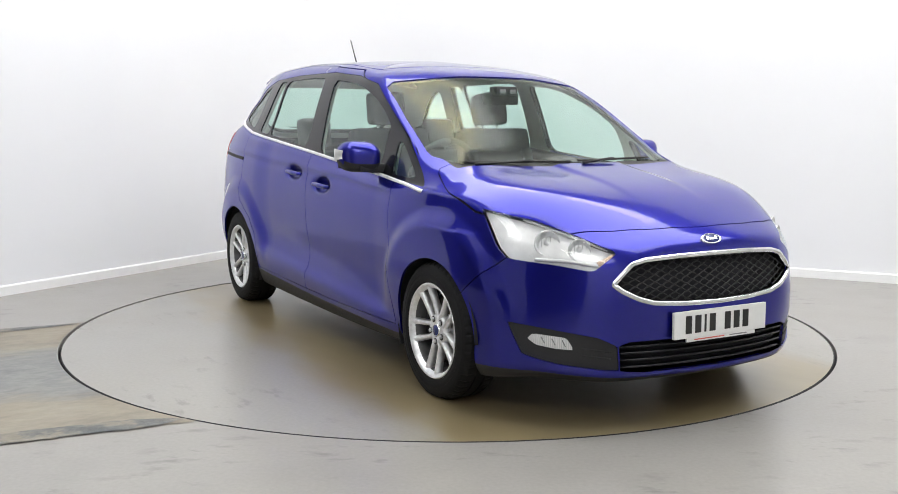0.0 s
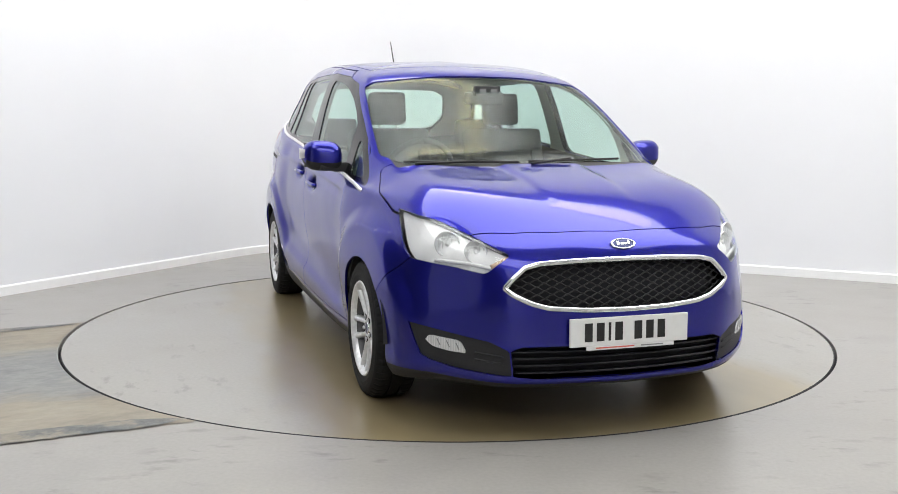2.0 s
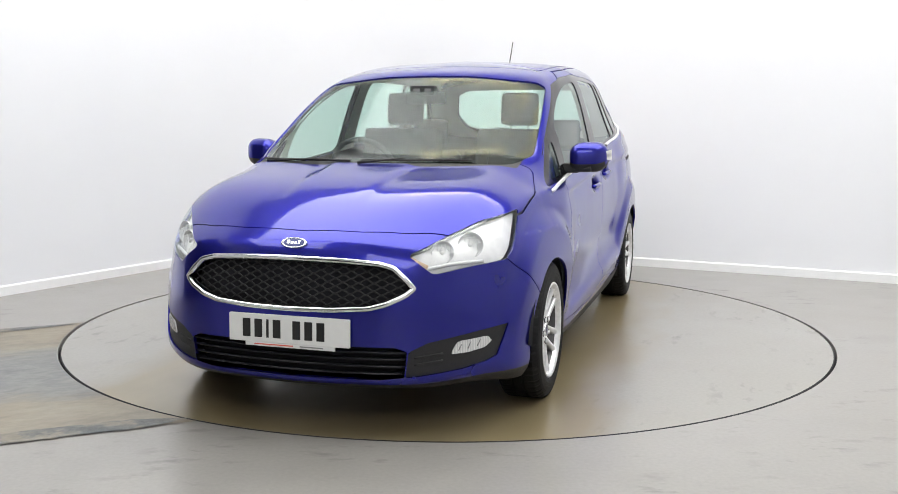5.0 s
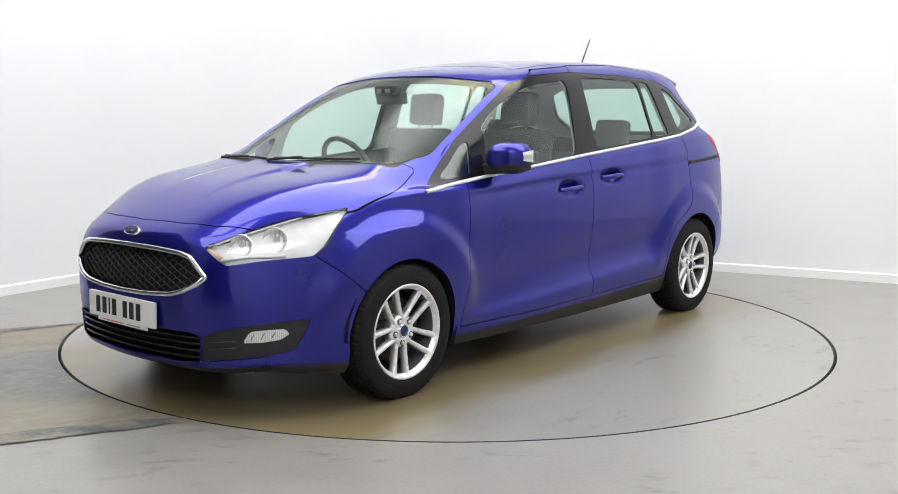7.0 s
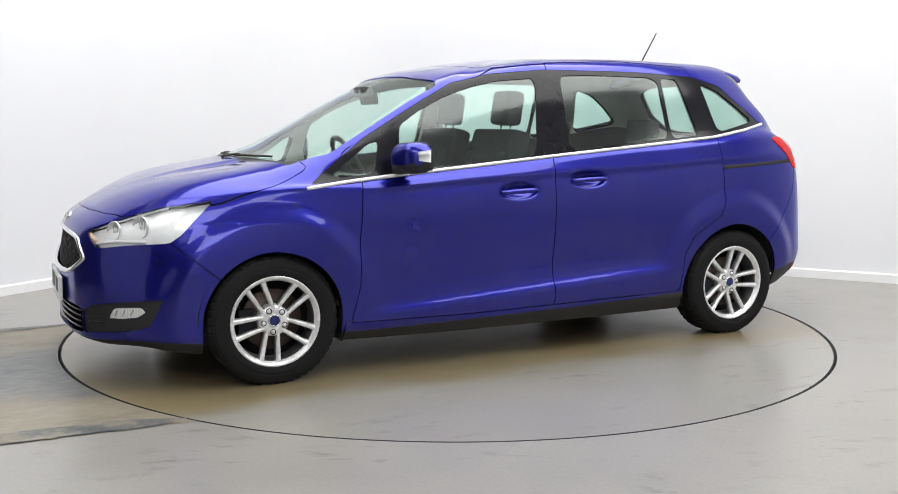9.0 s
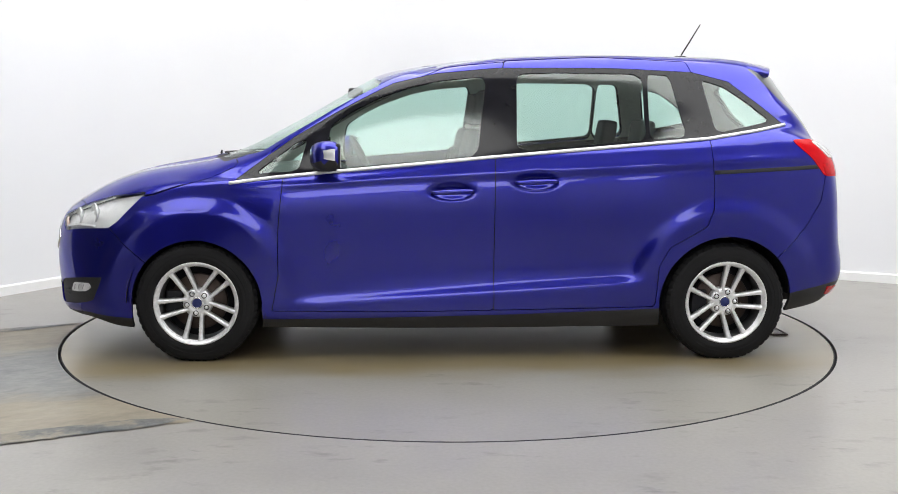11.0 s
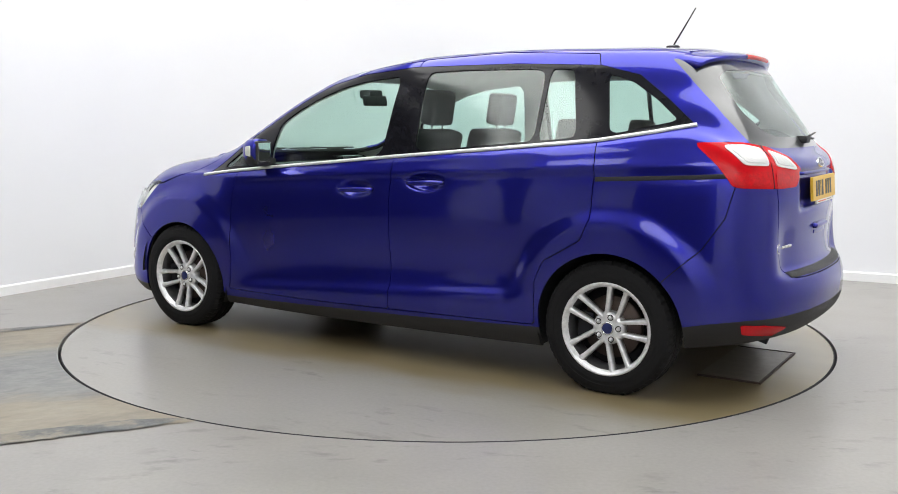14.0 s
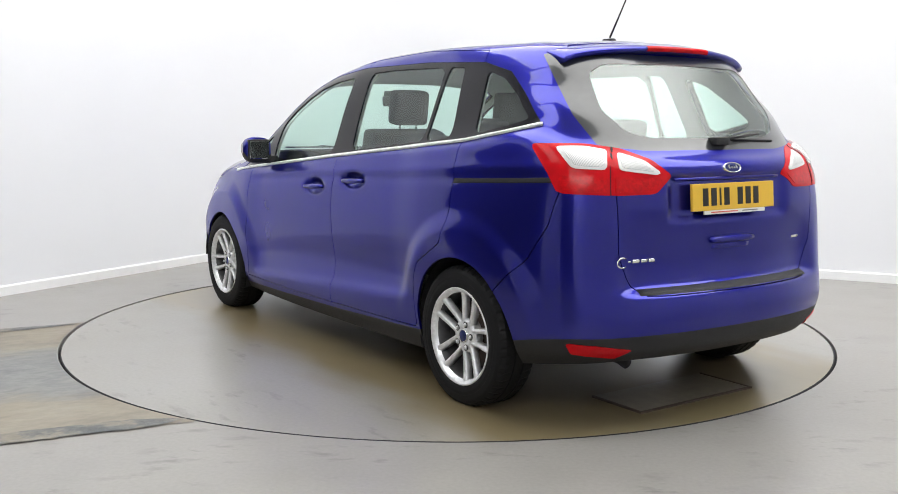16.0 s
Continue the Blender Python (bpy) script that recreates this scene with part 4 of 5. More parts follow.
# sliding-door rail
line = [(-1.357, .992), (-1.6, 1.004), (-1.80, 1.014), (-1.955, 1.022)]
both_sides("door_rail", bar(bmesh.new(), [on_side(*q) for q in densify(line, 6)], 0.026, 0.0035), LINER, label="black slot of the sliding door rail")

# door handles over a scooped recess
for nm, hx, hz in (("door_handle", .02, .888), ("door_handle", -.42, .940)):
    bm = bmesh.new()
    rows = []
    for i in range(13):
        s = i / 12
        x = hx + 0.112 - 0.224 * s
        p, n = on_side(x, hz)
        lift = 0.012 + 0.038 * math.sin(math.pi * s) ** 0.7
        h = 0.0145 * (0.55 + 0.45 * math.sin(math.pi * s) ** 0.5)
        rows.append([bm.verts.new(Vector((x, p.y + lift + dy, hz - 0.004 * math.cos(math.pi * s) + dz))) for dy, dz in
                     ((-0.012, -h), (0.0, -h * 0.9), (0.006, -h * 0.3), (0.006, h * 0.3), (0.0, h * 0.9), (-0.012, h))])
    for a, b in zip(rows, rows[1:]):
        for j in range(6):
            bm.faces.new((a[j], a[(j + 1) % 6], b[(j + 1) % 6], b[j]))
    bm.faces.new(rows[0])
    bm.faces.new(rows[-1][::-1])
    bmesh.ops.recalc_face_normals(bm, faces=bm.faces)
    for handle, door_ob in zip(both_sides(nm, bm, PAINT), doors_f if hx > 0 - 0.1 else doors_r):
        handle.parent = door_ob

# grille: bright ring, wavy mesh
half = [(0, .712), (.20, .709), (.36, .700), (.42, .685), (.468, .642), (.500, .606), (.468, .578), (.40, .545), (.33, .526), (.18, .515), (0, .512)]
outline = half + [(-y, z) for y, z in half[-2:0:-1]]
pts = [tuple(p) for p in rounded(outline, 2)]
part("grille_ring", bar(bmesh.new(), [on_front(*q) for q in pts], 0.023, 0.012, 0.004, True), CHROME, car, "satin chrome ring round the grille", True)
bm = bmesh.new()
inner = np.array(outline)
for r in range(15):
    z0 = .503 + r * 0.0150
    run = []
    for i in range(-66, 67):
        y = i * 0.0078
        z = z0 + 0.0070 * (1 + math.cos(math.pi * (i / 4 + r)))
        if polygon(np.array([y]), np.array([z]), inner)[0] < -0.006:
            p, n = on_front(y, z)
            run.append(p + Vector((-0.020, 0, 0)))
        else:
            if len(run) > 2:
                tube(bm, run, 0.0030, 5)
            run = []
    if len(run) > 2:
        tube(bm, run, 0.0030, 5)
part("grille_mesh", bm, BLACK, car, "black honeycomb grille mesh", True)
# lower grille slats
for k, z in enumerate((.266, .295, .324, .351)):
    bm = bmesh.new()
    w = .452 + .024 * k / 3
    places = [on_front(w * (i / 15 - 1), z) for i in range(31)]
    bar(bm, [(p + Vector((-0.022, 0, 0)), n) for p, n in places], 0.012, 0.022, 0.004)
    part("grille_slat", bm, GLOSSBLACK, car, "", True)
# fog lamps in their pods: bright wedge-shaped lens with facets
FOGLENS = [(.648, .383), (.742, .392), (.757, .372), (.735, .347), (.68, .336), (.624, .334)]
for sgn in (1, -1):
    piece, _ = cut(glassy["fog"], polygon(glassy["fog"][0][:, 1], glassy["fog"][0][:, 2], rounded(FOGLENS, 1)))
    fog = skin("fog_lamp", piece, RIBBED, car, both=False, left=sgn > 0, rim=0.012, offset=-0.003, label="clear fog lamp lens")
    for k in range(3):
        bm = bmesh.new()
        y0 = .650 + .030 * k
        bar(bm, [on_front(sgn * (y0 + .010 * i / 3), .346 + .005 * k + .026 * i / 3) for i in range(4)], 0.005, 0.003, 0.004)
        part("facet", bm, GREYINK, fog, "", True)
    # fluted strip of the pod
    for z in (.30, .328):
        bm = bmesh.new()
        bar(bm, [on_front(sgn * (0.50 + 0.10 * i / 6), z + 0.012 * i / 6) for i in range(7)], 0.008, 0.004, 0.008)
        part("pod_rib", bm, BLACK, car, "", True)

# headlamps: two bowls, light guide and amber corner behind the lens
for sgn in (1, -1):
    def lamp_at(y, z, depth):
        p, n = on_front(y, z)
        p, n = Vector((p.x, p.y * sgn, p.z)), Vector((n.x, n.y * sgn, n.z))
        way = Vector((0.86, 0.5 * sgn, 0.06)).normalized()
        return Matrix.Translation(p - n * depth) @ way.to_track_quat("Z", "Y").to_matrix().to_4x4()
    lamp_ob = headlamps[0 if sgn > 0 else 1]
    for y, z, r in ((.585, .748, .044), (.672, .768, .050)):
        m = lamp_at(y, z, 0.022)
        bm = bmesh.new()
        lathe(bm, [(0.008, -0.030), (r * 0.5, -0.024), (r * 0.85, -0.008), (r, 0.004), (r * 1.06, 0.004), (r * 1.06, -0.004)], 28, "z")
        part("reflector", bm, REFLECTOR, lamp_ob, "silver headlamp reflector bowl", True, m)
        bm = bmesh.new()
        lathe(bm, [(0.0, 0.0), (0.010, -0.002), (0.012, -0.012), (0.012, -0.03)], 16, "z")
        part("bulb", bm, WHITELENS, lamp_ob, "", True, m)
        bm = bmesh.new()
        for k in range(5):
            box(bm, (-r * 0.8 + k * r * 0.36, -r * 0.7, -0.014), (-r * 0.8 + k * r * 0.36 + 0.003, r * 0.7, -0.008), 0.0006)
        part("flutes", bm, REFLECTOR, lamp_ob, "", False, m)
    for nm2, places, w, h, mat in (("light_guide", [on_front(.50 + .022 * i, .672 + (.004 * i if i < 6 else .022)) for i in range(11)], 0.016, 0.008, WHITELENS),
                                   ("indicator", [on_front(.475 + .0135 * i, .722 - .008 * i) for i in range(6)], 0.030, 0.010, AMBER),
                                   ("brow", [on_front(.49 + .026 * i, .748 + .0135 * i) for i in range(9)], 0.010, 0.008, REFLECTOR)):
        bm = bar(bmesh.new(), places, w, h, 0.020)
        if sgn < 0:
            bm2 = mirror_bm(bm)
            bm.free()
            bm = bm2
        part(nm2, bm, mat, lamp_ob, "", True)


# number plates: blank board with plain bars
def plate(name, at, n, material, tilt, strip):
    up = Vector((0, 0, 1))
    s = up.cross(n).normalized()
    u = n.cross(s)
    m = Matrix((s, u, n)).transposed().to_4x4()
    m.translation = at
    bm = bmesh.new()
    box(bm, (-0.262, -0.0565, -0.010), (0.262, 0.0565, 0.004), 0.004)
    pl = part(name, bm, material, car, "registration plate with dark bars", False, m)
    x = -0.200
    for k in range(7):
        bm = bmesh.new()
        w = 0.011 if k in (2,) else 0.034
        box(bm, (x, -0.037, 0.004), (x + w, 0.037, 0.0052), 0.0004)
        part("plate_bar", bm, INK, pl)
        x += w + (0.018 if k != 3 else 0.052)
    bm = bmesh.new()
    box(bm, (-0.19, -0.073, -0.006), (0.20, -0.0565, 0.003), 0.002)
    st = part("plate_strip", bm, PLATEWHITE, pl, "white strip with faint red and grey bars")
    for a, b, mat in ((-0.15, 0.02, REDINK), (0.05, 0.15, GREYINK)):
        bm = bmesh.new()
        box(bm, (a, -0.067, 0.003), (b, -0.062, 0.0036))
        part("print_bar", bm, mat, pl)
    return pl


plate("number_plate", Vector((2.2545, 0.004, 0.4285)), Vector((1, 0, 0.02)).normalized(), PLATEWHITE, 0, True)
plate("number_plate", Vector((-2.190, 0.010, 0.945)), Vector((-1, 0, 0.08)).normalized(), PLATEYELLOW, 0, True)


# oval badges
def badge(at, n, a, b):
    s = Vector((0, 0, 1)).cross(n).normalized()
    m = Matrix((s, n.cross(s), n)).transposed().to_4x4() @ Matrix.Diagonal((a, b, 1, 1))
    m.translation = at
    bm = bmesh.new()
    lathe(bm, [(1.0, -0.004), (0.98, 0.003), (0.90, 0.005), (0.84, 0.003), (0.80, 0.003)], 40, "z")
    ob = part("badge", bm, CHROME, car, "oval chrome badge with a dark blue centre", True, m)
    bm = bmesh.new()
    lathe(bm, [(0.82, 0.002), (0.5, 0.0035), (0.0, 0.004)], 40, "z")
    part("badge_centre", bm, BADGEBLUE, ob, "", True)
    for k, (x0, x1, y0, y1) in enumerate(((-0.5, -0.30, -0.25, 0.4), (-0.2, 0.0, -0.25, 0.1), (0.08, 0.24, -0.25, 0.1), (0.33, 0.48, -0.25, 0.4))):
        bm = bmesh.new()
        box(bm, (x0, y0, 0.0035), (x1, y1, 0.0055))
        part("badge_mark", bm, CHROME, ob)
    return ob


p, n = on_front(0.0, .766)
badge(p + n * 0.003, n, 0.058, 0.025)
p, n = on_rear(0.0, 1.062)
badge(p + n * 0.003, n, 0.058, 0.025)

# model lettering on the tailgate as plain bars: a red-and-chrome hoop and four short bars
bm = bmesh.new()
run = []
for i in range(15):
    a = math.radians(60 + 240 * i / 14)
    q, n = on_rear(.590 - 0.030 * math.cos(a), .692 + 0.020 * math.sin(a))
    run.append((q, n))
part("model_mark", bar(bm, run, 0.008, 0.004), CHROME, car, "chrome model lettering shown as plain marks", True)
for y0, y1, w in ((.560, .545, .006), (.535, .500, .016), (.492, .462, .016), (.455, .425, .016)):
    bm = bmesh.new()
    part("model_mark", bar(bm, [on_rear(y0 + (y1 - y0) * i / 4, .694) for i in range(5)], w, 0.004), CHROME, car, "", True)
bm = bmesh.new()
part("model_mark", bar(bm, [on_rear(-.47 - .015 * i, .735) for i in range(5)], 0.014, 0.003), CHROME, car, "", True)

# tailgate handle: hood over a scoop
bm = bmesh.new()
places = [on_rear(-.135 + .27 * i / 12, .762) for i in range(13)]
bar(bm, places, 0.034, 0.022, 0.004, False, 0.35)
part("tailgate_handle", bm, PAINT, car, "", True)
bm = bmesh.new()
bar(bm, [on_rear(-.12 + .24 * i / 12, .732) for i in range(13)], 0.028, 0.004, 0.002, False, 0.3)
part("handle_recess", bm, PAINT, car, "", True)
# trim above the rear plate
bm = bmesh.new()
bar(bm, [on_rear(-.33 + .66 * i / 16, 1.020) for i in range(17)], 0.020, 0.014, 0.003, False, 0.3)
part("plate_lamp_trim", bm, PAINT, car, "", True)
# black strip on the rear bumper ledge, painting the dark gap under the tailgate
bm = bmesh.new()
bar(bm, [on_rear(-.53 + 1.06 * i / 24, .572) for i in range(25)], 0.052, 0.006, 0.002, False, 0.2)
part("gap_strip", bm, BLACK, car, "black strip on the rear bumper ledge for the dark gap under the tailgate", True)

DEEPRED = plain("deep_red_lens", (0.52, 0.004, 0.008), 0.15, 0, 0, 60, 1.5, Specular_IOR_Level=0.3)
# tail lamps: white upper fields and a dark joint
for nm, poly, mat, off in (("reversing_lens", [(-1.135, 1.152), (-1.30, 1.153), (-1.425, 1.138), (-1.432, 1.062), (-1.24, 1.068)], WHITELENS, .0065),
                           ("indicator_lens", [(-1.478, 1.130), (-1.64, 1.095), (-1.735, 1.048), (-1.71, 1.040), (-1.50, 1.060)], WHITELENS, .0065),
                           ("ribbed_field", [(-1.165, 1.143), (-1.30, 1.143), (-1.412, 1.129), (-1.418, 1.073), (-1.26, 1.078)], RIBBED, .0085),
                           ("ribbed_field", [(-1.490, 1.118), (-1.62, 1.088), (-1.70, 1.052), (-1.515, 1.069)], RIBBED, .0085),
                           ("lower_lens", [(-1.165, 1.040), (-1.438, 1.036), (-1.438, .978), (-1.17, .985)], DEEPRED, .0050),
                           ("lower_lens", [(-1.480, 1.036), (-1.76, 1.026), (-1.695, .980), (-1.482, .976)], DEEPRED, .0050),
                           ("lamp_joint", [(-1.444, 1.17), (-1.456, 1.17), (-1.466, .95), (-1.454, .95)], LINER, .005)):
    piece, _ = cut(glassy["tail"], polygon(glassy["tail"][0][:, 1] + glassy["tail"][0][:, 0], glassy["tail"][0][:, 2], rounded(poly, 2) if mat in (WHITELENS, RIBBED) else poly))
    for piece_ob, lamp_ob in zip(pair(nm, piece, mat, car, rim=0.006, offset=off), tail_lamps):
        piece_ob.parent = lamp_ob
piece, _ = cut(black_low, np.maximum(polygon(black_low[0][:, 1] + black_low[0][:, 0], black_low[0][:, 2], [(-1.225, .372), (-1.255, .325), (-1.50, .306), (-1.60, .343), (-1.40, .365)]), (11 - black_low[0][:, 6])))
pair("rear_reflector", piece, REDLENS, car, rim=0.008, offset=0.004, label="red reflector in the rear bumper")

# roof spoiler with a high brake lamp
bm = bmesh.new()
rows = []
for i in range(31):
    s = -1 + 2 * i / 30
    y = 0.575 * s
    bow = 1 - abs(s) ** 2.4
    x0, xe = -1.56, -1.735 - 0.115 * bow
    zt = 1.552 + 0.060 * bow ** 0.6
    ze = 1.515 + 0.058 * bow ** 0.6
    rows.append([bm.verts.new(q) for q in ((x0, y, zt - 0.004), (x0 - 0.06, y, zt + 0.001), (xe + 0.06, y, ze + 0.022), (xe + 0.008, y, ze + 0.008), (xe, y, ze), (xe + 0.006, y, ze - 0.014), (xe + 0.05, y, ze - 0.022), (x0 - 0.05, y, zt - 0.055), (x0, y, zt - 0.05))])
for a, b in zip(rows, rows[1:]):
    for j in range(9):
        bm.faces.new((a[j], a[(j + 1) % 9], b[(j + 1) % 9], b[j]))
bm.faces.new(rows[0])
bm.faces.new(rows[-1][::-1])
bmesh.ops.recalc_face_normals(bm, faces=bm.faces)
part("roof_spoiler", bm, PAINT, car, "", True)
bm = bmesh.new()
rows = []
for i in range(13):
    s = -0.34 + 0.68 * i / 12
    bow = 1 - abs(s) ** 2.4
    xe, ze = -1.735 - 0.115 * bow, 1.515 + 0.058 * bow ** 0.6
    rows.append([bm.verts.new((xe + dx, 0.575 * s, ze + dz)) for dx, dz in ((0.010, 0.012), (-0.003, 0.006), (-0.004, -0.006), (0.008, -0.014))])
for a, b in zip(rows, rows[1:]):
    for j in range(3):
        bm.faces.new((a[j], a[j + 1], b[j + 1], b[j]))
bmesh.ops.recalc_face_normals(bm, faces=bm.faces)
part("high_brake_lamp", bm, REDLENS, car, "red high brake lamp in the spoiler", True)

# aerial
bm = bmesh.new()
box(bm, (-1.435, -0.015, 1.606), (-1.365, 0.015, 1.652), 0.012)
aerial = part("aerial_foot", bm, BLACK, car)
bm = bmesh.new()
tube(bm, [(-1.405, 0, 1.655), (-1.46, 0, 1.745), (-1.515, 0, 1.838)], 0.0050, 8, 0.0034)
part("aerial_rod", bm, BLACK, car, "thin black roof aerial", True)


# wipers
def wiper(name, a, b, c, lift, parent=car):
    bm = bmesh.new()
    tube(bm, [a[0] + a[1] * lift, b[0] + b[1] * (lift + 0.012)], 0.007, 8, 0.004)
    arm = part(name, bm, BLACK, parent, "black wiper", True)
    bm = bmesh.new()
    k = 9
    bar(bm, c, 0.009, 0.009, 0.0)
    part("blade", bm, BLACK, arm, "", True)


wiper("front_wiper", on_front(-0.06, 1.050), on_front(.16, 1.060), [on_front(-.06 + .048 * i, 1.061 + .0005 * i) for i in range(12)], 0.006)
wiper("front_wiper", on_front(-.60, 1.050), on_front(-.30, 1.053), [on_front(-.64 + .048 * i, 1.058) for i in range(12)], 0.003)
wiper("rear_wiper", on_rear(0.0, 1.165), on_rear(-.28, 1.185), [on_rear(-.02 - .036 * i, 1.180 - .001 * i) for i in range(12)], 0.024)
bm = bmesh.new()
p, n = on_rear(0.0, 1.168)
box(bm, p + Vector((-0.035, -0.06, -0.014)), p + Vector((0.02, 0.03, 0.022)), 0.014)
part("wiper_boss", bm, BLACK, car)

# door mirrors
def door_mirror(sgn):
    bm = bmesh.new()
    rows = []
    for i in range(13):                                  # shell lofted from the foot outwards
        s = i / 12
        y = 0.845 + 0.190 * s
        grow = (1 - (2 * s - 0.92) ** 4 * 0.55) if s > 0.05 else 0.62
        if s > 0.93:
            grow *= 0.72
        h, d = 0.078 * grow, 0.085 * grow
        cx, cz = 0.685 - 0.055 * s, 1.070 + 0.006 * s
        ring = []
        for k in range(20):
            a = 2 * math.pi * k / 20
            ca, sa = math.cos(a), math.sin(a)
            x = d * math.copysign(abs(ca) ** 0.75, ca)
            x = max(x, -0.035)
            ring.append(bm.verts.new((cx + x, y * sgn, cz + h * math.copysign(abs(sa) ** 0.7, sa))))
        rows.append(ring)
    for a, b in zip(rows, rows[1:]):
        for j in range(20):
            bm.faces.new((a[j], a[(j + 1) % 20], b[(j + 1) % 20], b[j]))
    bm.faces.new(rows[0])
    bm.faces.new(rows[-1][::-1])
    bmesh.ops.recalc_face_normals(bm, faces=bm.faces)
    low = bm.copy()                                      # black lower half, painted cap above
    for half, keep in ((bm, lambda f: f.calc_center_median().z > 1.048), (low, lambda f: f.calc_center_median().z <= 1.048)):
        bmesh.ops.delete(half, geom=[f for f in half.faces if not keep(f)], context="FACES")
    root = part("door_mirror", bm, PAINT, car, "door mirror with body-coloured cap", True)
    part("mirror_underside", low, BLACK, root, "black plastic lower shell", True)

    def slanted(lo, hi, bevel):
        b = bmesh.new()
        box(b, lo, hi, bevel)
        for v in b.verts:
            v.co.x -= 0.27 * (v.co.y - 0.937)
        if sgn < 0:
            b2 = mirror_bm(b)
            b.free()
            return b2
        return b

    part("mirror_bezel", slanted((0.610, 0.862, 1.012), (0.634, 1.016, 1.138), 0.010), BLACK, root)
    part("mirror_glass", slanted((0.6055, 0.872, 1.022), (0.6105, 1.006, 1.128), 0.002), make_mirror(), root, "silver mirror glass")
    bm = bmesh.new()
    box(bm, (0.640, 0.868, 0.998), (0.735, 0.955, 1.030), 0.014)
    box(bm, (0.655, 0.79, 0.992), (0.725, 0.89, 1.040), 0.012)
    if sgn < 0:
        b2 = mirror_bm(bm); bm.free(); bm = b2
    part("mirror_foot", bm, BLACK, root, "black plastic mirror foot")
    bm = bmesh.new()
    rows = []
    for i in range(7):
        a = math.radians(-6 + 66 * i / 6)
        x, y = 0.622 + 0.060 * math.sin(a) * 1.15, 0.985 + 0.058 * math.cos(a)
        w = 0.030 * (1 - 0.35 * i / 6)
        rows.append([bm.verts.new((x, y * sgn, 1.084 + dz)) for dz in (-w, 0, w)])
    for a, b in zip(rows, rows[1:]):
        for j in range(2):
            bm.faces.new((a[j], a[j + 1], b[j + 1], b[j]))
    r = bmesh.ops.solidify(bm, geom=bm.faces[:], thickness=0.006)
    bmesh.ops.recalc_face_normals(bm, faces=bm.faces)
    part("mirror_indicator", bm, WHITELENS, root, "clear indicator lens", True)


def make_mirror():
    if "mirror_silver" in bpy.data.materials:
        return bpy.data.materials["mirror_silver"]
    return plain("mirror_silver", (0.85, 0.86, 0.87), 0.03, 1.0)


door_mirror(1)
door_mirror(-1)

# ---------------------------------------------------------------- wheels
WHEEL_Y, AXLE = 0.790, 0.304


